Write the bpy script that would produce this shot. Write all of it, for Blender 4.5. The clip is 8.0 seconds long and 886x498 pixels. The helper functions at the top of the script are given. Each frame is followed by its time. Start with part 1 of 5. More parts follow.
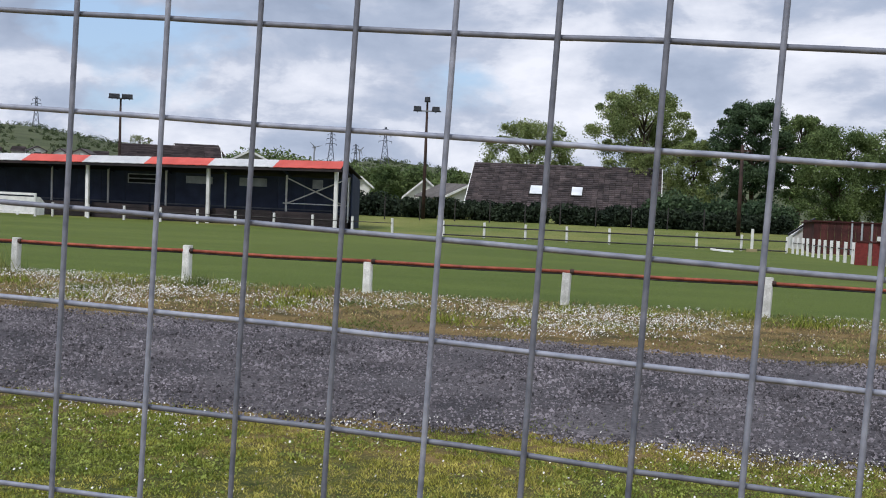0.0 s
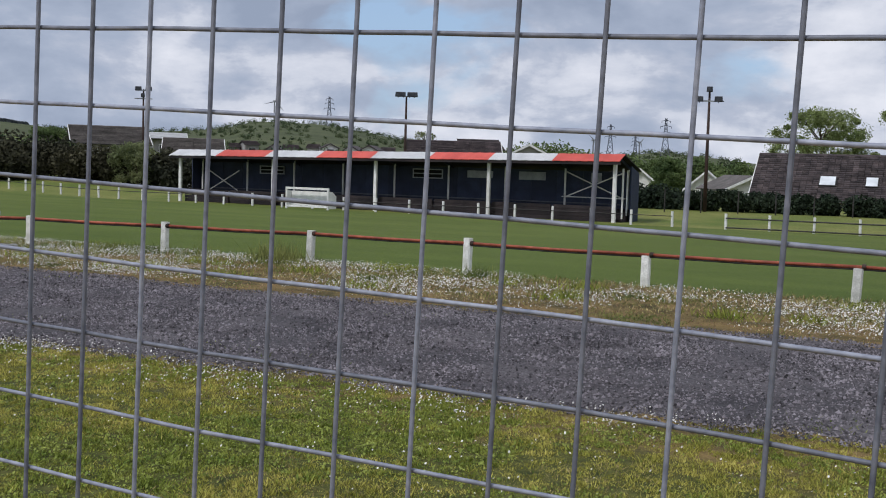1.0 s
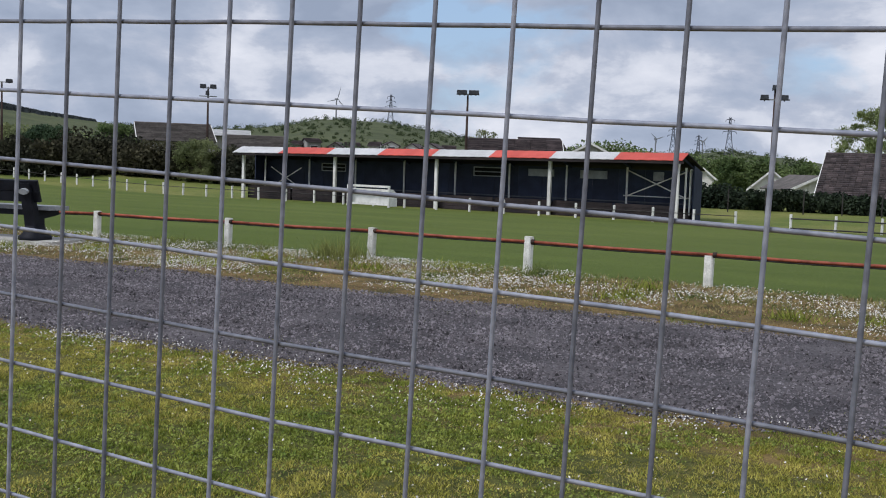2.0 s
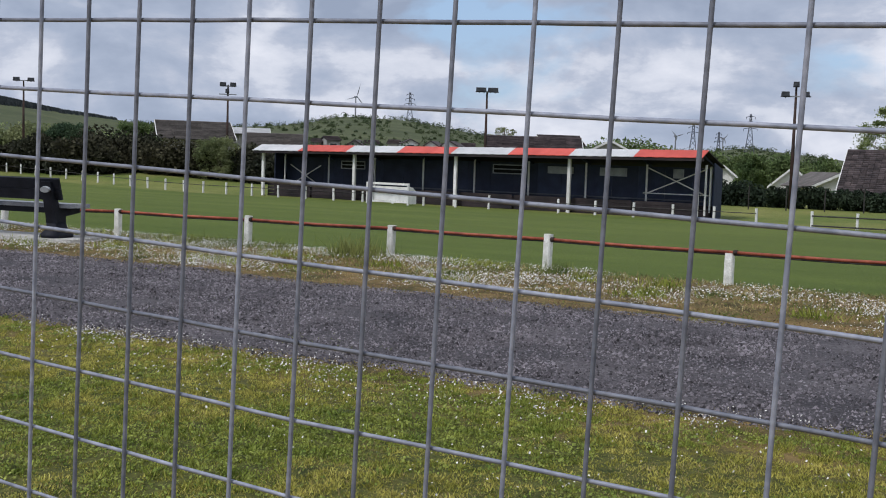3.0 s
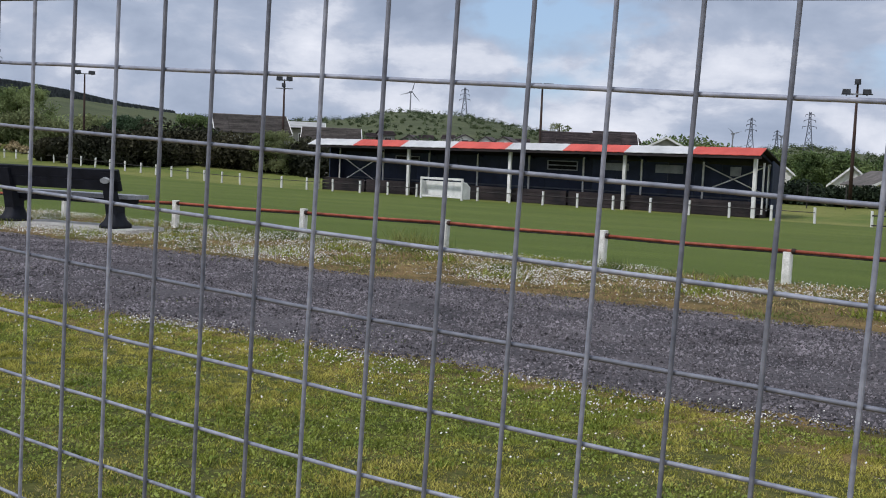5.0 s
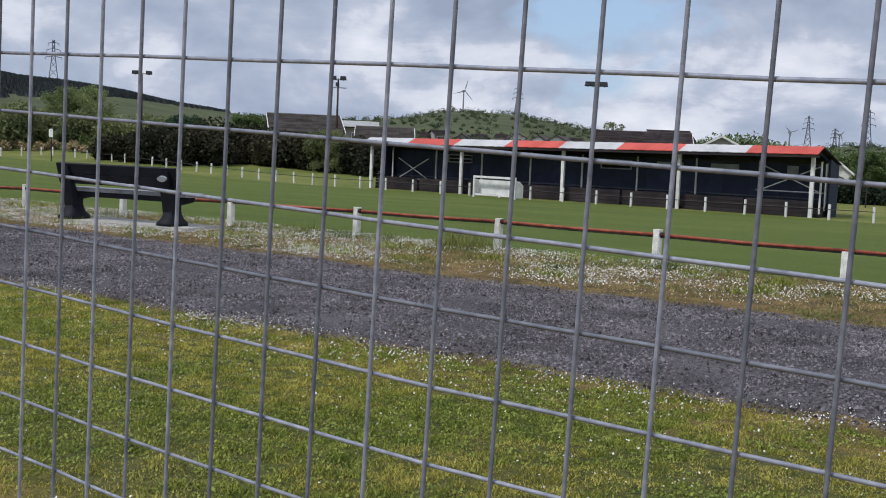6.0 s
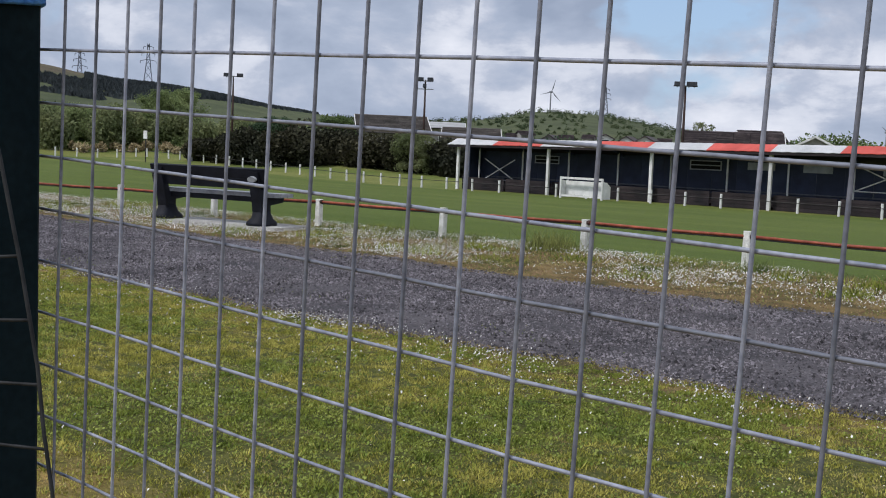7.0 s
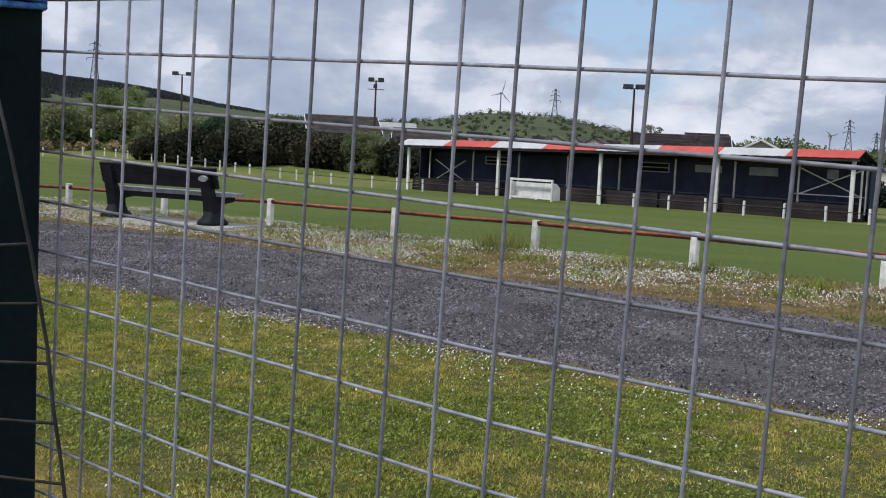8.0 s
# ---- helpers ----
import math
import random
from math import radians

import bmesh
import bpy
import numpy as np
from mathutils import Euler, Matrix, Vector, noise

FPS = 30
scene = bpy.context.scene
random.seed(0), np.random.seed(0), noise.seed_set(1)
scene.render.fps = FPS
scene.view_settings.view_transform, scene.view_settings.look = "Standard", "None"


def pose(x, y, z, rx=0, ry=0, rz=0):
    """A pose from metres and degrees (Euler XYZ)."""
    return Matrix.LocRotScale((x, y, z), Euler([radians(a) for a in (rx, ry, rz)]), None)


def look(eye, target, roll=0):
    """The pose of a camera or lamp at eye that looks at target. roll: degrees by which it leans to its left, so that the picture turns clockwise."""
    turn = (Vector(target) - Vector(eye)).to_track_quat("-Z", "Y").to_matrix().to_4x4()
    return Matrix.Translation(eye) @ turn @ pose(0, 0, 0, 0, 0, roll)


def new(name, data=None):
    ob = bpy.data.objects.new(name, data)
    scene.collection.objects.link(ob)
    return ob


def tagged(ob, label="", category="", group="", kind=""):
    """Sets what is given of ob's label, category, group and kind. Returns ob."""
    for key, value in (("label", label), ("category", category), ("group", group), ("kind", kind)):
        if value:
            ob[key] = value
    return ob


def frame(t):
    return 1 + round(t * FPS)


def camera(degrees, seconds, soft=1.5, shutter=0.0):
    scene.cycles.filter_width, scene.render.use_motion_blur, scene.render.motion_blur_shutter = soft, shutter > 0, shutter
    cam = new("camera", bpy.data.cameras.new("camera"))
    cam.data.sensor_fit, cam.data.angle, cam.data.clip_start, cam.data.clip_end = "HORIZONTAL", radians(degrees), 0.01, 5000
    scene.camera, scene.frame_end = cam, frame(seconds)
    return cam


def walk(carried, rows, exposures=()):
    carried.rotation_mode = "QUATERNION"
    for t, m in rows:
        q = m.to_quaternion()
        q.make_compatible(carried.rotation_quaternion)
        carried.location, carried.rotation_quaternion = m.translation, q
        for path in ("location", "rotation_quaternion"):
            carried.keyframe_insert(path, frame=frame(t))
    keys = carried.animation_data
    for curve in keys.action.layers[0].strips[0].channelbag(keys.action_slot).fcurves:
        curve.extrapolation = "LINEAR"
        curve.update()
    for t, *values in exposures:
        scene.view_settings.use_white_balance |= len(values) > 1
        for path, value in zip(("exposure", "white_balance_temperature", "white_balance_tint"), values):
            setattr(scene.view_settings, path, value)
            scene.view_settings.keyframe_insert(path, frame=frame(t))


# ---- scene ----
cam = camera(42.27, 8.0, soft=1.0)
PATH = [
    (0.0, pose(0.1211, -0.5438, 1.4190, 86.698, -2.276, 12.799)),
    (0.5, pose(0.1415, -0.5671, 1.4237, 86.232, -1.941, 20.888)),
    (1.0, pose(0.1483, -0.5787, 1.4227, 85.882, -1.634, 26.653)),
    (1.5, pose(0.1400, -0.5847, 1.4205, 85.773, -1.676, 28.833)),
    (2.8, pose(0.1399, -0.5790, 1.4190, 85.569, -1.960, 30.425)),
    (3.0, pose(0.1374, -0.5797, 1.4197, 85.544, -1.837, 30.637)),
    (3.5, pose(0.1307, -0.5789, 1.4145, 85.468, -2.003, 31.154)),
    (4.0, pose(0.1250, -0.5779, 1.4098, 85.436, -2.131, 31.678)),
    (4.5, pose(0.1239, -0.5803, 1.4084, 85.326, -2.230, 32.468)),
    (6.0, pose(0.1143, -0.5849, 1.4008, 85.066, -2.303, 35.963)),
    (6.5, pose(0.1007, -0.5851, 1.3939, 84.989, -2.188, 38.206)),
    (7.0, pose(0.1175, -0.5862, 1.3957, 84.949, -2.248, 40.276)),
    (7.5, pose(0.1462, -0.5979, 1.3934, 84.958, -2.165, 40.487)),
    (7.7, pose(0.1553, -0.6202, 1.3945, 84.995, -2.200, 40.200)),
    (8.0, pose(0.1503, -0.6676, 1.3921, 85.086, -2.611, 37.793)),
]
walk(cam, PATH, [(0.0, 0.03, 6190, 12), (0.5, -0.08, 6190, 12), (1.0, -0.18, 6190, 12), (1.5, -0.16, 6190, 12), (3.0, -0.11, 6190, 12), (4.5, -0.09, 6190, 12), (6.0, -0.09, 6190, 12), (8.0, -0.07, 6190, 12)])

# ---- sky, sun ----
EYE = Vector((0.13, -0.58, 1.41))
world = bpy.data.worlds.new("sky")
scene.world = world
world.use_nodes = True


def build_sky():
    nt = world.node_tree
    nt.nodes.clear()
    N, L = nt.nodes.new, nt.links.new
    out, bg = N("ShaderNodeOutputWorld"), N("ShaderNodeBackground")
    bg.inputs["Strength"].default_value = 0.1
    sky = N("ShaderNodeTexSky")
    sky.sky_type, sky.sun_disc = "NISHITA", False
    sky.sun_elevation, sky.sun_rotation = radians(52), radians(205)
    tc, mp = N("ShaderNodeTexCoord"), N("ShaderNodeMapping")
    mp.inputs["Scale"].default_value = (1.0, 1.0, 2.1)
    mp.inputs["Location"].default_value = (0.35, 0.1, 0.0)
    L(tc.outputs["Generated"], mp.inputs["Vector"])
    big, fine = N("ShaderNodeTexNoise"), N("ShaderNodeTexNoise")
    big.inputs["Scale"].default_value, big.inputs["Detail"].default_value = 3.2, 7
    big.inputs["Roughness"].default_value, big.inputs["Distortion"].default_value = 0.52, 0.25
    fine.inputs["Scale"].default_value, fine.inputs["Detail"].default_value = 6.5, 9
    fine.inputs["Roughness"].default_value, fine.inputs["Distortion"].default_value = 0.57, 0.15
    L(mp.outputs["Vector"], big.inputs["Vector"])
    L(mp.outputs["Vector"], fine.inputs["Vector"])
    cover = N("ShaderNodeValToRGB")
    cover.color_ramp.elements[0].position, cover.color_ramp.elements[1].position = 0.378, 0.435
    L(big.outputs["Fac"], cover.inputs["Fac"])
    tone = N("ShaderNodeValToRGB")
    e = tone.color_ramp.elements
    e[0].position, e[0].color = 0.34, (3.5, 4.1, 5.2, 1)
    e[1].position, e[1].color = 0.70, (9.0, 9.1, 9.5, 1)
    for pos, col in ((0.47, (4.5, 5.1, 6.2, 1)), (0.525, (5.4, 5.85, 6.8, 1)), (0.57, (7.0, 7.3, 8.0, 1))):
        m = tone.color_ramp.elements.new(pos)
        m.color = col
    # clouds brighten towards the sun's side
    sep, lift = N("ShaderNodeSeparateXYZ"), N("ShaderNodeMath")
    L(tc.outputs["Generated"], sep.inputs[0])
    lift.operation = "MULTIPLY_ADD"
    lift.inputs[1].default_value, lift.inputs[2].default_value = 0.13, 0.06
    L(sep.outputs["X"], lift.inputs[0])
    # billows: rounded cells, bent by a second noise
    bend, shove, cells, puff, billow = N("ShaderNodeTexNoise"), N("ShaderNodeVectorMath"), N("ShaderNodeTexVoronoi"), N("ShaderNodeMath"), N("ShaderNodeMath")
    bend.inputs["Scale"].default_value, bend.inputs["Detail"].default_value = 9.0, 6
    L(mp.outputs["Vector"], bend.inputs["Vector"])
    shove.operation = "MULTIPLY_ADD"
    shove.inputs[1].default_value = (0.16, 0.16, 0.16)
    L(bend.outputs["Color"], shove.inputs[0])
    L(mp.outputs["Vector"], shove.inputs[2])
    cells.feature = "SMOOTH_F1"
    cells.inputs["Scale"].default_value, cells.inputs["Smoothness"].default_value = 9.5, 0.25
    L(shove.outputs[0], cells.inputs["Vector"])
    puff.operation = "MULTIPLY_ADD"
    puff.inputs[1].default_value, puff.inputs[2].default_value = -0.20, 0.08
    L(cells.outputs["Distance"], puff.inputs[0])
    L(fine.outputs["Fac"], billow.inputs[0])
    L(puff.outputs[0], billow.inputs[1])
    total = N("ShaderNodeMath")
    L(billow.outputs[0], total.inputs[0])
    L(lift.outputs[0], total.inputs[1])
    L(total.outputs[0], tone.inputs["Fac"])
    mix, blue = N("ShaderNodeMix"), N("ShaderNodeMix")
    mix.data_type = blue.data_type = "RGBA"
    blue.inputs[0].default_value = 0.55
    blue.inputs[7].default_value = (5.0, 7.0, 9.8, 1)
    L(sky.outputs["Color"], blue.inputs[6])
    L(cover.outputs["Color"], mix.inputs[0])
    L(blue.outputs[2], mix.inputs[6])
    L(tone.outputs["Color"], mix.inputs[7])
    L(mix.outputs[2], bg.inputs["Color"])
    L(bg.outputs[0], out.inputs[0])


build_sky()
sun = new("sun", bpy.data.lights.new("sun", "SUN"))
sun.data.energy, sun.data.angle, sun.data.color = 2.6, radians(9), (1.0, 0.96, 0.91)
sun.matrix_world = look((0, 0, 0), (-math.sin(radians(205)) * math.cos(radians(52)), -math.cos(radians(205)) * math.cos(radians(52)), -math.sin(radians(52))))


# ---- materials ----
def material(name, low, high, scale=6.0, rough=0.8, metal=0.0, bump=0.0, bump_scale=60.0, fine=0.0, island=0.0, detail=5.0, spec=0.3, through_light=0.0, piece=0.0):
    """Two-scale noise between two colours, a fine relief, and a shift of brightness from piece to piece."""
    mat = bpy.data.materials.new(name)
    mat.use_nodes = True
    nt = mat.node_tree
    N, L = nt.nodes.new, nt.links.new
    b = nt.nodes["Principled BSDF"]
    b.inputs["Roughness"].default_value, b.inputs["Metallic"].default_value = rough, metal
    b.inputs["Specular IOR Level"].default_value = spec
    tc, n1, n2 = N("ShaderNodeTexCoord"), N("ShaderNodeTexNoise"), N("ShaderNodeTexNoise")
    n1.inputs["Scale"].default_value, n1.inputs["Detail"].default_value = scale, detail
    n2.inputs["Scale"].default_value, n2.inputs["Detail"].default_value = bump_scale, 4
    L(tc.outputs["Object"], n1.inputs["Vector"])
    L(tc.outputs["Object"], n2.inputs["Vector"])
    ramp = N("ShaderNodeValToRGB")
    ramp.color_ramp.elements[0].position, ramp.color_ramp.elements[1].position = 0.32, 0.68
    ramp.color_ramp.elements[0].color, ramp.color_ramp.elements[1].color = (*low, 1), (*high, 1)
    L(n1.outputs["Fac"], ramp.inputs["Fac"])
    col = ramp.outputs["Color"]
    if fine or island:
        hsv = N("ShaderNodeHueSaturation")
        L(col, hsv.inputs["Color"])
        val = None
        if fine:
            mr = N("ShaderNodeMapRange")
            mr.inputs["From Min"].default_value, mr.inputs["From Max"].default_value = 0.3, 0.7
            mr.inputs["To Min"].default_value, mr.inputs["To Max"].default_value = 1 - fine, 1 + fine
            L(n2.outputs["Fac"], mr.inputs["Value"])
            val = mr.outputs["Result"]
        if island:
            g, mi = N("ShaderNodeNewGeometry"), N("ShaderNodeMapRange")
            mi.inputs["To Min"].default_value, mi.inputs["To Max"].default_value = 1 - island, 1 + island
            L(g.outputs["Random Per Island"], mi.inputs["Value"])
            if val:
                mm = N("ShaderNodeMath")
                mm.operation = "MULTIPLY"
                L(val, mm.inputs[0])
                L(mi.outputs["Result"], mm.inputs[1])
                val = mm.outputs[0]
            else:
                val = mi.outputs["Result"]
        L(val, hsv.inputs["Value"])
        col = hsv.outputs["Color"]
    if piece:
        info, mo, shift = N("ShaderNodeObjectInfo"), N("ShaderNodeMapRange"), N("ShaderNodeHueSaturation")
        mo.inputs["To Min"].default_value, mo.inputs["To Max"].default_value = 1 - piece, 1 + piece
        L(info.outputs["Random"], mo.inputs["Value"])
        L(mo.outputs["Result"], shift.inputs["Value"])
        L(col, shift.inputs["Color"])
        col = shift.outputs["Color"]
    L(col, b.inputs["Base Color"])
    if bump:
        bp = N("ShaderNodeBump")
        bp.inputs["Strength"].default_value, bp.inputs["Distance"].default_value = bump, 0.01
        L(n2.outputs["Fac"], bp.inputs["Height"])
        L(bp.outputs["Normal"], b.inputs["Normal"])
    if through_light:
        tr, ms, out = N("ShaderNodeBsdfTranslucent"), N("ShaderNodeMixShader"), nt.nodes["Material Output"]
        ms.inputs[0].default_value = through_light
        L(col, tr.inputs["Color"])
        L(b.outputs[0], ms.inputs[1])
        L(tr.outputs[0], ms.inputs[2])
        L(ms.outputs[0], out.inputs["Surface"])
    return mat


GALV = material("galvanised_wire", (0.16, 0.175, 0.22), (0.28, 0.295, 0.345), 60, 0.6, 0.15, 0.05, 200, 0.15, piece=0.35, spec=0.25)
GREEN_PAINT = material("dark_green_paint", (0.004, 0.010, 0.014), (0.008, 0.016, 0.020), 9, 0.85, 0, 0.15, 120, 0.2, spec=0.08)
BLACK_WIRE = material("black_coated_wire", (0.012, 0.013, 0.014), (0.035, 0.037, 0.038), 40, 0.6, spec=0.15)
ROPE_BLUE = material("blue_rope", (0.02, 0.10, 0.35), (0.10, 0.28, 0.62), 90, 0.8, 0, 0.4, 300)
# near-black stands in for the shade inside openings that are not cut
BLACK_HOLE = material("painted_hole_dark", (0.004, 0.004, 0.005), (0.008, 0.008, 0.008), 5, 0.9)
CONCRETE = material("pale_painted_concrete", (0.50, 0.50, 0.46), (0.80, 0.80, 0.77), 9, 0.9, 0, 0.6, 90, 0.18, piece=0.15)
WHITE = material("white_paint", (0.58, 0.58, 0.56), (0.78, 0.78, 0.76), 3, 0.6, 0, 0.1, 50, 0.08, piece=0.1)
RAIL_RED = material("rusty_red_paint", (0.17, 0.042, 0.026), (0.40, 0.105, 0.058), 7, 0.6, 0, 0.3, 90, 0.3, piece=0.15)
RAIL_DARK = material("weathered_rail", (0.020, 0.019, 0.018), (0.055, 0.050, 0.048), 5, 0.7, 0, 0.2, 60, 0.2)
NAVY = material("navy_painted_boards", (0.019, 0.026, 0.052), (0.033, 0.043, 0.080), 1.6, 0.6, 0, 0.2, 30, 0.25, piece=0.2)
SLATE = material("grey_painted_ledge", (0.07, 0.08, 0.10), (0.13, 0.14, 0.16), 1.5, 0.7, 0, 0.1, 20, 0.2)
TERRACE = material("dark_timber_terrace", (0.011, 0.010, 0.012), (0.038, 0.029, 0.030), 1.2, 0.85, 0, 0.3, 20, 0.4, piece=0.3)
ROOF_RED = material("red_roof_sheet", (0.46, 0.070, 0.050), (0.60, 0.105, 0.078), 0.9, 0.55, 0, 0.1, 20, 0.12, piece=0.08)
ROOF_WHITE = material("white_roof_sheet", (0.46, 0.47, 0.47), (0.62, 0.62, 0.62), 0.9, 0.55, 0, 0.1, 20, 0.12, piece=0.1)
GREY_PANEL = material("grey_translucent_panel", (0.27, 0.29, 0.31), (0.42, 0.44, 0.46), 2.5, 0.5, 0, 0, 30, 0.1)
MAST_RUST = material("rusty_brown_steel", (0.022, 0.015, 0.013), (0.070, 0.040, 0.032), 2, 0.7, 0.2, 0.2, 50, 0.25)
LAMP_BLACK = material("black_lamp_housing", (0.012, 0.012, 0.014), (0.03, 0.03, 0.034), 6, 0.5)
LAMP_GLASS = material("lamp_glass", (0.025, 0.028, 0.034), (0.06, 0.065, 0.075), 6, 0.2)
BENCH = material("dark_recycled_plastic", (0.006, 0.007, 0.011), (0.014, 0.016, 0.024), 6, 0.65, 0, 0.25, 80, 0.2, spec=0.2)
# seat slats far paler than the dark back and legs
BENCH_TOP = material("pale_grey_slats", (0.17, 0.18, 0.20), (0.32, 0.33, 0.36), 6, 0.5, 0, 0.25, 80, 0.2, piece=0.15)
SLAB = material("pale_concrete_slab", (0.34, 0.33, 0.31), (0.50, 0.49, 0.46), 5, 0.9, 0, 0.4, 60, 0.2)
STONE = material("path_stones", (0.078, 0.071, 0.078), (0.172, 0.157, 0.170), 1.6, 0.85, 0, 0.3, 120, 0.25, 0.85)
TILE = material("brown_roof_tile", (0.036, 0.030, 0.032), (0.088, 0.070, 0.070), 1.5, 0.85, 0, 0.2, 12, 0.25, 0.42)
TILE_GREY = material("grey_roof_tile", (0.075, 0.068, 0.062), (0.14, 0.125, 0.115), 1.0, 0.85, 0, 0.2, 8, 0.25, 0.25)
RENDER_WHITE = material("white_rendered_wall", (0.60, 0.59, 0.56), (0.78, 0.77, 0.74), 0.7, 0.9, 0, 0.1, 10, 0.08)
RENDER_GREY = material("grey_rendered_wall", (0.26, 0.25, 0.24), (0.38, 0.37, 0.35), 0.7, 0.9, 0, 0.1, 10, 0.1)
GLASS_DARK = material("window_glass", (0.02, 0.025, 0.03), (0.05, 0.055, 0.06), 1, 0.08, 0, 0, 10, 0, 0, 2, 0.6)
ROOF_LIGHT = material("roof_window_glass", (0.55, 0.58, 0.60), (0.75, 0.78, 0.80), 1, 0.2)
SHED_RED = material("dark_red_boards", (0.034, 0.012, 0.012), (0.085, 0.024, 0.022), 1.5, 0.8, 0, 0.2, 20, 0.3, piece=0.25)
SHED_BRIGHT = material("bright_red_panel", (0.11, 0.017, 0.016), (0.19, 0.030, 0.026), 1.5, 0.7, 0, 0.1, 20, 0.25)
BARK = material("bark", (0.05, 0.038, 0.028), (0.13, 0.10, 0.075), 4, 0.95, 0, 0.6, 20, 0.3)
STEEL_GREY = material("far_grey_steel", (0.22, 0.23, 0.25), (0.32, 0.33, 0.35), 0.2, 0.6, 0.3)
PYLON = material("dull_pylon_steel", (0.085, 0.095, 0.12), (0.14, 0.15, 0.18), 0.2, 0.7, 0.2)
LEAF_MID = material("mid_green_leaves", (0.082, 0.128, 0.048), (0.185, 0.240, 0.088), 0.45, 0.7, 0, 0, 3, 0, 0.55, 4, 0.2, 0.42)
LEAF_DARK = material("dark_green_leaves", (0.044, 0.078, 0.042), (0.100, 0.148, 0.072), 0.45, 0.7, 0, 0, 3, 0, 0.55, 4, 0.2, 0.42)
LEAF_LIGHT = material("spring_green_leaves", (0.145, 0.195, 0.072), (0.285, 0.330, 0.130), 0.45, 0.7, 0, 0, 3, 0, 0.5, 4, 0.15, 0.45)
LEAF_HEDGE = material("hedge_leaves", (0.012, 0.021, 0.014), (0.032, 0.046, 0.026), 0.35, 0.8, 0, 0, 3, 0, 0.6, 4, 0.15, 0.15)
LEAF_OLIVE = material("olive_scrub", (0.135, 0.168, 0.078), (0.255, 0.275, 0.135), 0.3, 0.8, 0, 0, 3, 0, 0.4, 4, 0.1, 0.45)
# leaf green paled in its base colour to imitate distance haze
HAZE_LEAF = material("haze_pale_leaves", (0.165, 0.215, 0.088), (0.31, 0.36, 0.160), 0.3, 0.8, 0, 0, 3, 0, 0.45, 4, 0.1, 0.45)
# conifer green greyed and lifted: haze of the far ridge put into colour
CONIFER = material("hazed_far_conifers", (0.036, 0.045, 0.050), (0.060, 0.072, 0.074), 0.02, 0.9, 0, 0, 3, 0, 0.3)
HILL_SCRUB = material("hill_scrub_leaves", (0.052, 0.076, 0.036), (0.098, 0.124, 0.060), 0.03, 0.8, 0, 0, 3, 0, 0.5, 4, 0.15, 0.3)
BLADE = material("lawn_blades", (0.25, 0.255, 0.044), (0.55, 0.49, 0.135), 4.5, 0.8, 0, 0, 3, 0, 0.6, 4, 0.1, 0.35)
CLOVER = material("clover_leaves", (0.105, 0.155, 0.028), (0.285, 0.320, 0.076), 5.0, 0.75, 0, 0, 3, 0, 0.6, 4, 0.15, 0.3)
HEDGE_WILD = material("wild_hedge_leaves", (0.022, 0.027, 0.018), (0.062, 0.058, 0.034), 0.22, 0.8, 0, 0, 3, 0, 0.6, 4, 0.15, 0.2)
BLADE_DEEP = material("deep_green_lawn_blades", (0.125, 0.172, 0.028), (0.345, 0.370, 0.076), 5.5, 0.8, 0, 0, 3, 0, 0.6, 4, 0.1, 0.35)
STRAW = material("dry_verge_blades", (0.24, 0.185, 0.075), (0.50, 0.41, 0.20), 0.8, 0.8, 0, 0, 3, 0, 0.55, 4, 0.1, 0.3)
WEED = material("verge_weed_blades", (0.080, 0.120, 0.030), (0.26, 0.27, 0.085), 1.2, 0.7, 0, 0, 3, 0, 0.45, 4, 0.2, 0.3)
RUST = material("brown_seed_heads", (0.16, 0.10, 0.06), (0.34, 0.22, 0.14), 1.0, 0.8, 0, 0, 3, 0, 0.45, 3, 0.2, 0.25)
PETAL = material("white_petals", (0.54, 0.53, 0.49), (0.78, 0.77, 0.73), 8, 0.7, 0, 0, 3, 0, 0.3, 3, 0.2, 0.2)
REED = material("dry_reeds", (0.27, 0.215, 0.12), (0.43, 0.36, 0.22), 0.5, 0.85, 0, 0, 3, 0, 0.5, 3, 0.1, 0.3)


def gravel_material():
    mat = material("dark_gravel", (0.036, 0.033, 0.037), (0.096, 0.087, 0.092), 1.1, 0.9, 0, 1.0, 38, 0.6)
    return mat


GRAVEL = gravel_material()


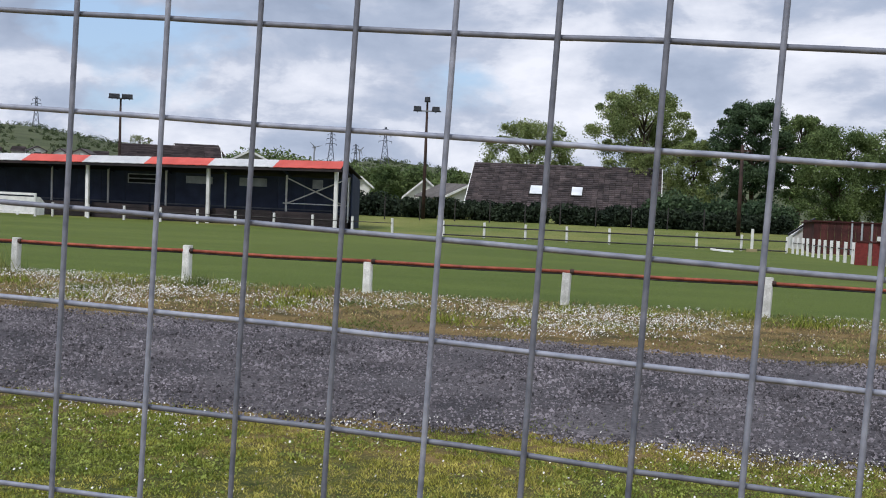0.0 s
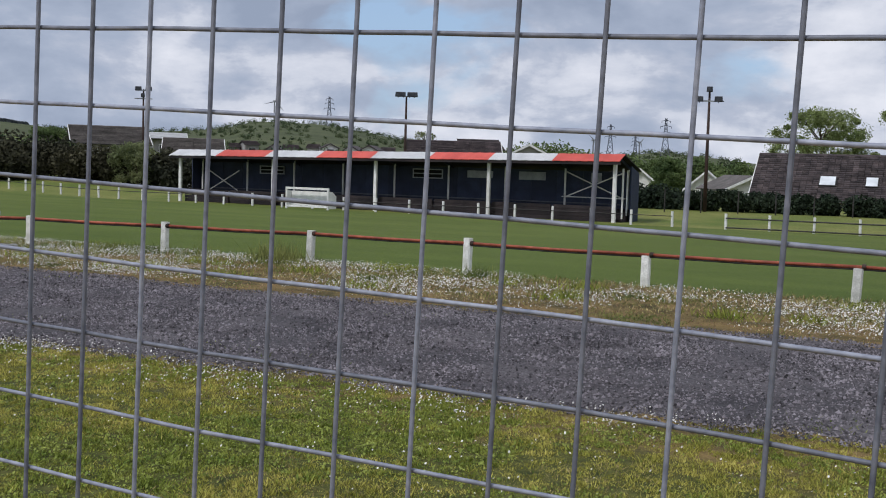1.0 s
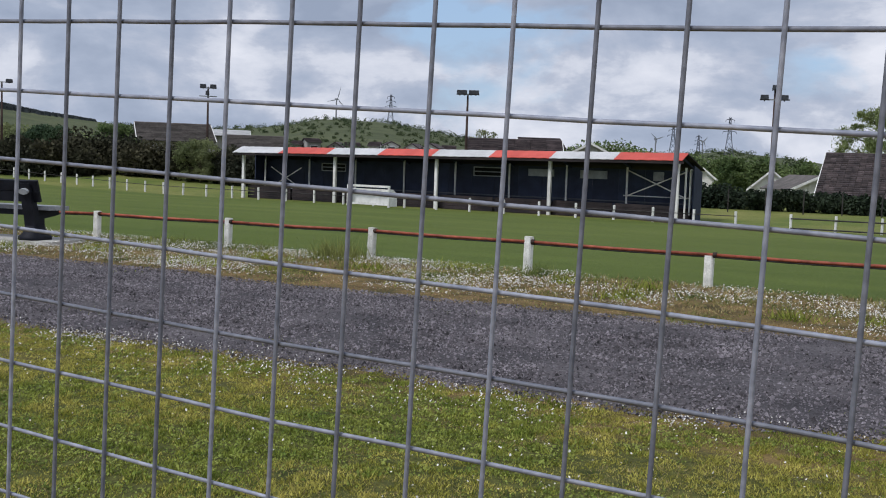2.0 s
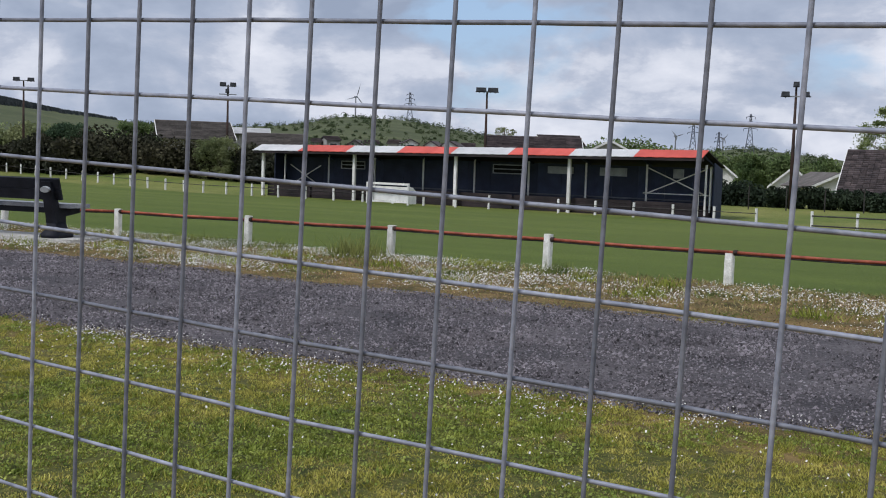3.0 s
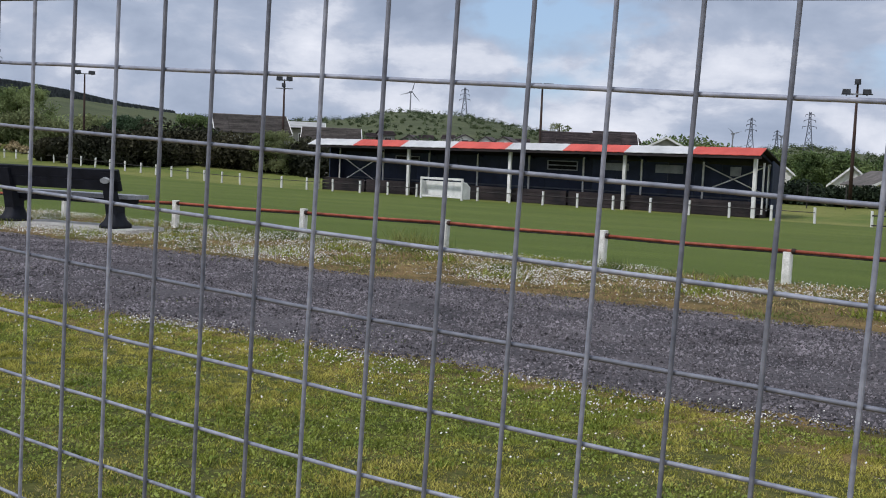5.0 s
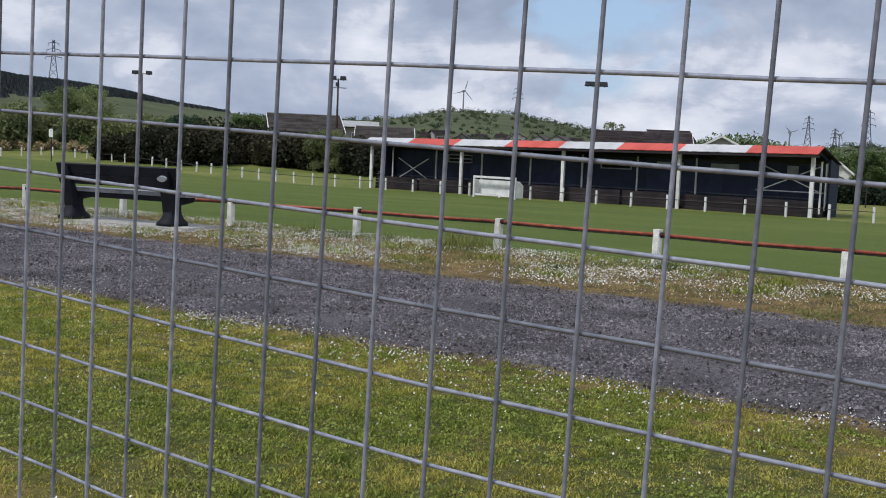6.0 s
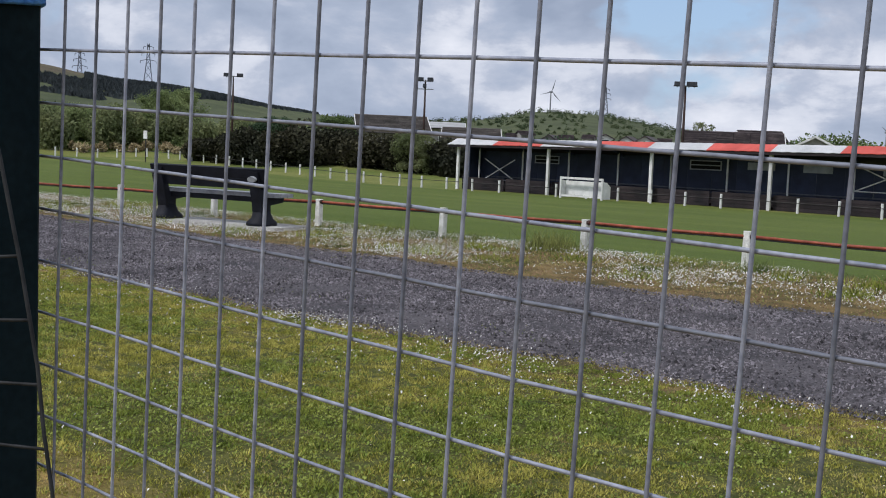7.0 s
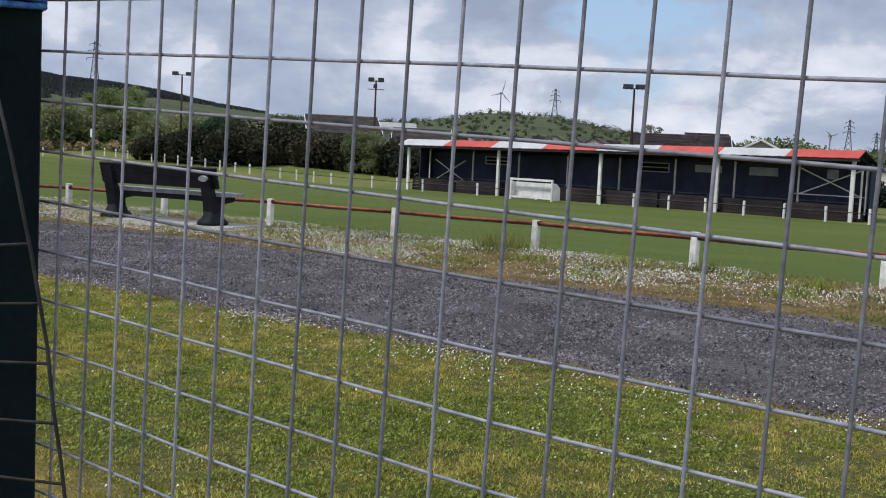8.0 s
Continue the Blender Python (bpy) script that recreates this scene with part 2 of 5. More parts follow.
def ground_material():
    """Lawn, dry verge, mown pitch and far fields, by distance from the path, with ragged borders."""
    mat = bpy.data.materials.new("grass_ground")
    mat.use_nodes = True
    nt = mat.node_tree
    N, L = nt.nodes.new, nt.links.new
    b = nt.nodes["Principled BSDF"]
    b.inputs["Roughness"].default_value, b.inputs["Specular IOR Level"].default_value = 0.9, 0.15
    tc, sep = N("ShaderNodeTexCoord"), N("ShaderNodeSeparateXYZ")
    L(tc.outputs["Object"], sep.inputs[0])

    def noise_tex(scale, detail=4.0, rough=0.55, stretch=None):
        n = N("ShaderNodeTexNoise")
        n.inputs["Scale"].default_value, n.inputs["Detail"].default_value, n.inputs["Roughness"].default_value = scale, detail, rough
        if stretch:
            mp = N("ShaderNodeMapping")
            mp.inputs["Scale"].default_value = stretch
            L(tc.outputs["Object"], mp.inputs["Vector"])
            L(mp.outputs["Vector"], n.inputs["Vector"])
        else:
            L(tc.outputs["Object"], n.inputs["Vector"])
        return n.outputs["Fac"]

    def math_node(op, a, c):
        m = N("ShaderNodeMath")
        m.operation = op
        for sock, v in zip(m.inputs, (a, c)):
            if isinstance(v, (int, float)):
                sock.default_value = v
            else:
                L(v, sock)
        return m.outputs[0]

    def two(fac, low, high, p0=0.35, p1=0.65):
        r = N("ShaderNodeValToRGB")
        r.color_ramp.elements[0].position, r.color_ramp.elements[1].position = p0, p1
        r.color_ramp.elements[0].color, r.color_ramp.elements[1].color = (*low, 1), (*high, 1)
        L(fac, r.inputs["Fac"])
        return r.outputs["Color"]

    def step(value, lo, hi):
        m = N("ShaderNodeMapRange")
        m.inputs["From Min"].default_value, m.inputs["From Max"].default_value = lo, hi
        L(value, m.inputs["Value"])
        return m.outputs["Result"]

    def mixed(fac, a, c):
        m = N("ShaderNodeMix")
        m.data_type = "RGBA"
        L(fac, m.inputs[0])
        L(a, m.inputs[6])
        L(c, m.inputs[7])
        return m.outputs[2]

    y = sep.outputs["Y"]
    rag = math_node("ADD", y, math_node("MULTIPLY", noise_tex(1.1, 5), 1.4))
    lawn = two(noise_tex(7.0, 8, 0.75), (0.034, 0.045, 0.010), (0.130, 0.128, 0.034))
    bare = two(noise_tex(4.0, 7, 0.7), (0.12, 0.105, 0.028), (0.36, 0.235, 0.080))
    strip = math_node("ADD", y, math_node("MULTIPLY", noise_tex(0.9, 5), 1.6))
    lawn = mixed(step(strip, 2.45, 3.05), bare, lawn)
    dry = two(noise_tex(2.2, 6, 0.6), (0.060, 0.054, 0.020), (0.22, 0.150, 0.060))
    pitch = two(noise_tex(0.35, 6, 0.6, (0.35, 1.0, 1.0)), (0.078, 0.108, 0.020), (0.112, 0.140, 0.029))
    near_pitch = two(noise_tex(0.6, 6, 0.6, (0.35, 1.0, 1.0)), (0.068, 0.100, 0.017), (0.100, 0.131, 0.025))
    # pitch colour grades from deeper green nearby to yellower farther off
    pitch = mixed(step(math_node("ADD", y, math_node("MULTIPLY", noise_tex(0.12, 4), 14)), 19, 40), near_pitch, pitch)
    rough = two(noise_tex(0.22, 6, 0.65), (0.092, 0.130, 0.026), (0.185, 0.188, 0.056))
    far = two(noise_tex(0.035, 9, 0.75), (0.048, 0.062, 0.028), (0.096, 0.108, 0.050))
    c = mixed(step(rag, 5.3, 6.1), lawn, dry)
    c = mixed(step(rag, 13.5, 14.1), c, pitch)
    c = mixed(step(math_node("ADD", y, math_node("MULTIPLY", noise_tex(0.5, 3), 1.2)), 50.6, 51.6), c, rough)
    c = mixed(step(y, 110, 170), c, far)
    moor = two(noise_tex(0.02, 8, 0.7), (0.075, 0.062, 0.040), (0.135, 0.110, 0.066))
    c = mixed(step(math_node("ADD", sep.outputs["Z"], math_node("MULTIPLY", noise_tex(0.015, 4), 10)), 37, 42), c, moor)
    grain = noise_tex(42, 5, 0.7)
    hsv = N("ShaderNodeHueSaturation")
    L(c, hsv.inputs["Color"])
    m = N("ShaderNodeMapRange")
    m.inputs["From Min"].default_value, m.inputs["From Max"].default_value = 0.3, 0.7
    m.inputs["To Min"].default_value, m.inputs["To Max"].default_value = 0.5, 1.5
    L(grain, m.inputs["Value"])
    L(m.outputs["Result"], hsv.inputs["Value"])
    L(hsv.outputs["Color"], b.inputs["Base Color"])
    bp = N("ShaderNodeBump")
    bp.inputs["Strength"].default_value, bp.inputs["Distance"].default_value = 0.7, 0.02
    L(grain, bp.inputs["Height"])
    L(bp.outputs["Normal"], b.inputs["Normal"])
    return mat


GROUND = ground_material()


# ---- mesh helpers ----
class Form:
    """Gathers vertices and faces of one mesh."""

    def __init__(self):
        self.v, self.f = [], []

    def box(self, c, s, m=None, bevel=0.0):
        """A box at centre c with sizes s; bevel cuts its long edges."""
        hx, hy, hz = s[0] / 2, s[1] / 2, s[2] / 2
        if bevel:
            k = min(bevel, hx * 0.9, hy * 0.9)
            ring = [(hx - k, -hy), (hx, -hy + k), (hx, hy - k), (hx - k, hy), (-hx + k, hy), (-hx, hy - k), (-hx, -hy + k), (-hx + k, -hy)]
        else:
            ring = [(hx, -hy), (hx, hy), (-hx, hy), (-hx, -hy)]
        n, o = len(ring), len(self.v)
        for z in (-hz, hz):
            for x, y in ring:
                p = Vector((x, y, z))
                if m is not None:
                    p = m @ p
                self.v.append(tuple(p + Vector(c)))
        self.f += [tuple(o + i for i in reversed(range(n))), tuple(o + n + i for i in range(n))]
        self.f += [(o + i, o + (i + 1) % n, o + n + (i + 1) % n, o + n + i) for i in range(n)]
        return self

    def rod(self, a, b, r0, r1=None, n=8):
        a, b = Vector(a), Vector(b)
        r1 = r0 if r1 is None else r1
        q = (b - a).to_track_quat("Z", "Y")
        o = len(self.v)
        for p, r in ((a, r0), (b, r1)):
            for i in range(n):
                t = 2 * math.pi * i / n
                self.v.append(tuple(p + q @ Vector((r * math.cos(t), r * math.sin(t), 0))))
        self.f += [tuple(o + i for i in reversed(range(n))), tuple(o + n + i for i in range(n))]
        self.f += [(o + i, o + (i + 1) % n, o + n + (i + 1) % n, o + n + i) for i in range(n)]
        return self

    def tube(self, pts, r, n=8):
        """A bent rod through points; r is a radius or one for each point."""
        o, k = len(self.v), len(pts)
        pts = [Vector(p) for p in pts]
        rs = r if isinstance(r, (list, tuple)) else [r] * k
        for j, p in enumerate(pts):
            d = pts[min(j + 1, k - 1)] - pts[max(j - 1, 0)]
            d.normalize()
            if j == 0:
                side = d.cross(Vector((1, 0, 0)) if abs(d.x) < 0.7 else Vector((0, 0, 1)))
            side = (side - d * side.dot(d)).normalized()
            other = d.cross(side)
            for i in range(n):
                t = 2 * math.pi * i / n
                self.v.append(tuple(p + side * (rs[j] * math.cos(t)) + other * (rs[j] * math.sin(t))))
        for j in range(k - 1):
            for i in range(n):
                self.f.append((o + j * n + i, o + j * n + (i + 1) % n, o + (j + 1) * n + (i + 1) % n, o + (j + 1) * n + i))
        self.f += [tuple(o + i for i in reversed(range(n))), tuple(o + (k - 1) * n + i for i in range(n))]
        return self

    def prism(self, outline, a, b):
        """A flat outline (points in space) swept from offset a to offset b."""
        n, o = len(outline), len(self.v)
        for d in (a, b):
            self.v += [tuple(Vector(p) + Vector(d)) for p in outline]
        self.f += [tuple(o + i for i in reversed(range(n))), tuple(o + n + i for i in range(n))]
        self.f += [(o + i, o + (i + 1) % n, o + n + (i + 1) % n, o + n + i) for i in range(n)]
        return self

    def mesh(self, name, mat, smooth=False):
        me = bpy.data.meshes.new(name)
        me.from_pydata(self.v, [], self.f)
        me.materials.append(mat)
        bm = bmesh.new()
        bm.from_mesh(me)
        bmesh.ops.recalc_face_normals(bm, faces=bm.faces)
        bm.to_mesh(me)
        bm.free()
        if smooth:
            me.polygons.foreach_set("use_smooth", [True] * len(me.polygons))
        return me


def part(name, form, mat, parent=None, label="", smooth=False):
    ob = new(name, form.mesh(name, mat, smooth))
    ob.parent = parent
    if label:
        tagged(ob, label)
    return ob


def thing(name, m, label, category, group=""):
    ob = new(name)
    ob.empty_display_size = 0.2
    ob.matrix_basis = m
    return tagged(ob, label, category, group)


def soup(name, verts, faces_per, mat):
    """A mesh from an array (pieces, corners, 3): each piece one polygon."""
    n, k = verts.shape[:2]
    me = bpy.data.meshes.new(name)
    me.vertices.add(n * k)
    me.vertices.foreach_set("co", verts.reshape(-1).astype(np.float32))
    me.loops.add(n * k)
    me.loops.foreach_set("vertex_index", np.arange(n * k, dtype=np.int32))
    me.polygons.add(n)
    me.polygons.foreach_set("loop_start", np.arange(0, n * k, k, dtype=np.int32))
    me.update(calc_edges=True)
    me.materials.append(mat)
    return me


# ---- ground ----
FALL = 0.0272


def smooth01(x):
    x = min(1.0, max(0.0, x))
    return x * x * (3 - 2 * x)


SKYLINE = [(-180, 0.4), (-20, 0.4), (5, 0.4), (11, 0.55), (14, 0.85), (16, 1.0), (18, 0.75), (22, 0.8), (26, 1.0), (28.8, 1.25), (30.7, 1.6), (32.6, 1.88), (35.8, 1.95), (37, 1.65), (38.5, 1.4),
           (42, 1.15), (45, 1.15), (46.6, 1.25), (49, 1.5), (51.5, 1.9), (53.7, 2.1), (56.3, 2.25), (57.8, 2.5), (59.6, 2.85), (64, 3.2), (75, 2.4), (110, 0.8), (180, 0.4)]


def skyline(az):
    for (a0, e0), (a1, e1) in zip(SKYLINE, SKYLINE[1:]):
        if a0 <= az <= a1:
            return e0 + (e1 - e0) * (az - a0) / (a1 - a0)
    return 0.4


def height(x, y):
    """The ground: level by the path, the pitch falling gently away, a low bank behind it, hills far off."""
    z = 0.0
    if y > 13.6:
        z = -FALL * (min(y, 51.5) - 13.6)
    r = math.hypot(x, y)
    if y > 20:
        az = math.degrees(math.atan2(-x, y))
        left = smooth01((az - 38) / 10)
        z += smooth01((y - 53) / 12) * (0.36 + 0.25 * left) * (1 - smooth01((r - 95) / 25))
        z += smooth01((r - 66) / 30) * 0.55 * left
        z -= smooth01((r - 80) / 30) * 0.9 * (1 - left)
        z += smooth01((az - 50) / 5) * smooth01((r - 100) / 10) * 1.3
    if r > 200:
        az = math.degrees(math.atan2(-x, y))
        k = smooth01((r - 200) / 700)
        z += k * (1.41 + 900 * math.tan(radians(skyline(az))) + 1.0) * (1 + 0.08 * (noise.noise(Vector((x * 0.006, y * 0.006, 0)))) * k)
        z -= smooth01((r - 950) / 1200) * 40
    return z


def build_ground():
    radii = [0.0]
    r = 0.6
    while r < 3200:
        radii.append(r)
        r += max(0.5, r * 0.035)
    angles = []
    a = -180.0
    while a < 179.9:
        angles.append(a)
        a += 1.0 if -20 <= a < 70 else 5.0
    verts, faces = [(0, 0, 0)], []
    n = len(angles)
    for r in radii[1:]:
        for a in angles:
            x, y = -r * math.sin(radians(a)), r * math.cos(radians(a))
            verts.append((x, y, height(x, y)))
    for i in range(n):
        faces.append((0, 1 + (i + 1) % n, 1 + i))
    for k in range(len(radii) - 2):
        for i in range(n):
            p, q = 1 + k * n, 1 + (k + 1) * n
            faces.append((p + i, p + (i + 1) % n, q + (i + 1) % n, q + i))
    f = Form()
    f.v, f.f = verts, faces
    ob = part("ground", f, GROUND, None, "", True)
    tagged(ob, "grass lawn, mown football pitch and green hills beyond", "ground", kind="structure")


build_ground()

PATH_NEAR, PATH_FAR = 5.75, 9.75


def edge(x, base, seed):
    return base + 0.22 * noise.noise(Vector((x * 0.45, seed, 0))) + 0.12 * noise.noise(Vector((x * 2.1, seed, 3))) + 0.05 * noise.noise(Vector((x * 7.0, seed, 5)))


def build_path():
    f = Form()
    xs = [-40 + 0.12 * i for i in range(int(56 / 0.12))]
    rows = 14
    for x in xs:
        y0, y1 = edge(x, PATH_NEAR, 1.7), edge(x, PATH_FAR, 8.3)
        for j in range(rows + 1):
            t = j / rows
            y = y0 + (y1 - y0) * t
            z = 0.004 + 0.035 * math.sin(math.pi * t) + 0.012 * noise.noise(Vector((x * 1.5, y * 1.5, 2)))
            f.v.append((x, y, z if 0 < j < rows else -0.01))
    n = rows + 1
    for i in range(len(xs) - 1):
        for j in range(rows):
            f.f.append((i * n + j, (i + 1) * n + j, (i + 1) * n + j + 1, i * n + j + 1))
    ob = part("gravel_path", f, GRAVEL, None, "", True)
    tagged(ob, "dark grey loose gravel path between lawn and verge", "path", kind="structure")


build_path()

# ---- the mesh fence in front of the camera ----
FENCE = Matrix.Translation((0, 0, 1.49)) @ Matrix.Rotation(radians(0.2), 4, "X") @ Matrix.Rotation(radians(2.1), 4, "Y")
WAVE_X = [0.2, 0.8, 0.4, 0.7, 0.7, 1.4, 1.1, 1.0, 1.1, 0.3, -0.4, -0.6, -2.0, -1.7, -1.2, -1.8, -1.6, -1.1, -0.2, 1.3, 3.0, 3.6]
WAVE_Y = [6.8, 7.6, 6.3, 4.5, 1.1, -0.9, -2.2, -3.0, -4.0, -4.7, -5.4, -5.6, -2.6, 0.6, 2.5, 5.1, 6.6, 6.1, 2.6, -1.5, -3.3, -4.1]


def fence_at(c):
    """x and y of the wire in column c, with the slight wave of the sheet (millimetres in the lists)."""
    k = min(max(c + 17, 0), 21)
    i = int(min(k, 20))
    t = k - i
    dx, dy = (w[i] * (1 - t) + w[i + 1] * t for w in (WAVE_X, WAVE_Y))
    return c * 0.05 + dx / 1000, dy / 1000


def build_fence():
    fence = thing("mesh_fence", FENCE, "galvanised welded wire mesh fence sheet on a green post", "fence")
    lo, hi, pitch = -1.44, 0.80, 0.0507
    for c in range(-18, 31):
        x, y = fence_at(c)
        f = Form()
        pts = []
        for k in range(24):
            z = lo + (hi - lo) * k / 23
            pts.append((x + 0.0005 * noise.noise(Vector((c * 3.1, z * 4, 1))), y + 0.0006 * noise.noise(Vector((c * 2.3, z * 3, 7))), z))
        part("vertical_wire", f.tube(pts, 0.00149, 8), GALV, fence, smooth=True)
    for r in range(-28, 16):
        f = Form()
        pts = []
        for k in range(-36, 61):
            x, y = fence_at(k / 2)
            pts.append((x, y + 0.0029, 0.0022 + r * pitch + 0.0005 * noise.noise(Vector((k * 0.4, r * 5.3, 4)))))
        part("horizontal_wire", f.tube(pts, 0.00147, 8), GALV, fence, smooth=True)
    # the end of the next sheet, bent away, in front of the post
    sheet = thing("loose_mesh_end", Matrix.Identity(4), "dark bent end of a wire mesh sheet tied to the post", "fence")
    end = [(-0.815, -0.1, 1.47), (-0.771, -0.1, 1.373), (-0.736, -0.1, 1.283), (-0.711, -0.1, 1.208), (-0.701, -0.1, 1.157), (-0.688, -0.1, 1.111), (-0.66, -0.1, 0.98), (-0.62, -0.1, 0.7), (-0.6, -0.1, 0.03)]
    part("vertical_wire", Form().tube(end, 0.0017, 8), BLACK_WIRE, sheet, smooth=True)
    for k in range(9):
        z = 1.292 - 0.0505 * k
        for (x0, _, z0), (x1, _, z1) in zip(end, end[1:]):
            if z1 <= z <= z0:
                x = x0 + (x1 - x0) * (z - z0) / (z1 - z0)
        part("horizontal_wire", Form().tube([(x, -0.1, z + 0.003), (x - 0.08, -0.108, z - 0.006), (x - 0.4, -0.13, z - 0.03)], 0.0014, 8), BLACK_WIRE, sheet, smooth=True)
    # green square post with bolt holes
    post = thing("fence_post", Matrix.Translation((-0.917, -0.0415, 0)), "dark green painted square steel fence post with bolt holes", "fence post")
    part("shaft", Form().box((0, 0, 1.3), (0.088, 0.078, 2.6), None, 0.004), GREEN_PAINT, post)
    part("cap", Form().box((0, 0, 2.606), (0.094, 0.084, 0.012), None, 0.008), GREEN_PAINT, post)
    for z in (2.2, 1.83, 1.4655, 1.1, 0.6):
        part("bolt_hole", Form().rod((0.03, -0.040, z), (0.03, -0.0385, z), 0.0045, n=14), BLACK_HOLE, post)
    rope = thing("rope_tie", Matrix.Translation((-0.917, -0.0415, 1.513)), "frayed blue polypropylene rope tied round the post", "rope")
    for k, dz in enumerate((0, 0.006, 0.012)):
        loop = [(0.052 * math.copysign(abs(math.cos(t)) ** 0.5, math.cos(t)), 0.046 * math.copysign(abs(math.sin(t)) ** 0.5, math.sin(t)), dz + 0.003 * math.sin(2 * t + k)) for t in [2 * math.pi * i / 28 for i in range(29)]]
        part("rope_turn", Form().tube(loop, 0.0034, 6), ROPE_BLUE, rope, smooth=True)
    rnd = random.Random(4)
    for k in range(7):
        x0, z0 = rnd.uniform(0.0, 0.04), rnd.uniform(-0.002, 0.012)
        part("frayed_end", Form().tube([(x0, -0.049, z0), (x0 + rnd.uniform(-0.01, 0.01), -0.056, z0 - 0.006), (x0 + rnd.uniform(-0.015, 0.012), -0.054, z0 - rnd.uniform(0.008, 0.016))], 0.0011, 5), ROPE_BLUE, rope)


build_fence()


# ---- near rail round the pitch ----
def build_near_rail():
    rnd = random.Random(11)
    me = Form().box((0, 0, 0.10), (0.108, 0.10, 0.71), None, 0.016).mesh("concrete_post", CONCRETE)
    spots = [(8.2, 13.3, 0), (5.75, 13.3, 0), (3.3, 13.3, 0), (0.90, 13.3, 0.02), (-1.455, 13.3, -0.055), (-3.95, 13.3, -0.06), (-6.415, 13.3, 0.025), (-8.92, 13.3, 0), (-11.45, 13.13, 0.01), (-13.95, 12.84, 0), (-16.35, 12.53, -0.03), (-18.75, 12.2, 0)]
    spots += [(-18.75 - 2.45 * k, 12.2 - 0.36 * k, 0) for k in range(1, 8)]
    tops = []
    for x, y, dz in spots:
        post = new("concrete_post", me)
        post.matrix_basis = pose(x, y, dz - 0.005, rnd.uniform(-1.5, 1.5), rnd.uniform(0.2, 2.4), rnd.uniform(-6, 6))
        tagged(post, "weathered white concrete post of the pitch rail", "post", "posts of the near pitch rail")
        tops.append((x, y - 0.02, 0.408 + rnd.uniform(-0.006, 0.008) - max(0, -14 - x) * 0.006))
    rail = thing("pitch_rail", Matrix.Identity(4), "rusty red painted tubular rail on concrete posts", "rail")
    for a, b in zip(tops, tops[1:]):
        mid = [a[k] + (b[k] - a[k]) * 0.5 for k in range(3)]
        mid[2] -= 0.010
        part("rail_tube", Form().tube([a, mid, b], 0.020, 10), RAIL_RED, rail, smooth=True)
        # dark strip stands in for the shade along the underside of the tube
        low = [(p[0], p[1] + 0.004, p[2] - 0.028) for p in (a, mid, b)]
        part("underside_shade", Form().tube(low, 0.013, 6), RAIL_DARK, rail, "dark strip in place of the shaded underside of the rail", True)
    for x, y, z in tops:
        part("collar", Form().rod((x + 0.055, y, z), (x + 0.10, y, z), 0.034, n=10), MAST_RUST, rail)


build_near_rail()


# ---- far rail, round the rest of the pitch ----
def along(points, step):
    out, carry = [], 0.0
    for (x0, y0), (x1, y1) in zip(points, points[1:]):
        d = math.hypot(x1 - x0, y1 - y0)
        s = carry
        while s < d:
            out.append((x0 + (x1 - x0) * s / d, y0 + (y1 - y0) * s / d))
            s += step
        carry = s - d
    return out


def build_far_rails():
    rnd = random.Random(5)
    me = Form().box((0, 0, 0.30), (0.105, 0.10, 0.88), None, 0.015).mesh("white_post", WHITE)

    def line(points, step, label, bar_z, mat, lean=1.5):
        pts = along(points, step)
        rail = thing("far_rail", Matrix.Identity(4), label, "rail")
        for x, y in pts:
            p = new("white_post", me)
            p.matrix_basis = pose(x, y, height(x, y) - 0.04, rnd.uniform(-lean, lean), rnd.uniform(-lean, lean), rnd.uniform(-5, 5))
            tagged(p, "short white painted post of the pitch rail", "post", "posts of the far pitch rail")
        for (x0, y0), (x1, y1) in zip(pts, pts[1:]):
            for bz in bar_z:
                part("rail_bar", Form().rod((x0, y0 - 0.05, height(x0, y0) + bz), (x1, y1 - 0.05, height(x1, y1) + bz), 0.02 if len(bar_z) == 1 else 0.035, n=6), mat, rail)

    line([(3.7, 50.4), (-13.0, 50.4)], 1.88, "dark weathered rail with low board beside the far touchline", (0.50, 0.08), RAIL_DARK)
    line([(-13.76, 50.4), (-46.0, 50.6), (-60.0, 53.5), (-81.5, 57.0)], 1.94, "thin dark rail in front of the stand", (0.48,), RAIL_DARK)
    line([(-82.0, 56.5), (-80.0, 47.0), (-77.0, 34.0), (-74.0, 20.0)], 2.2, "dark weathered rail behind the goal end of the pitch", (0.46,), RAIL_DARK)
    line([(3.95, 50.2), (4.95, 38.4)], 1.17, "dark weathered rail at the near goal end of the pitch", (0.46,), RAIL_DARK)


build_far_rails()


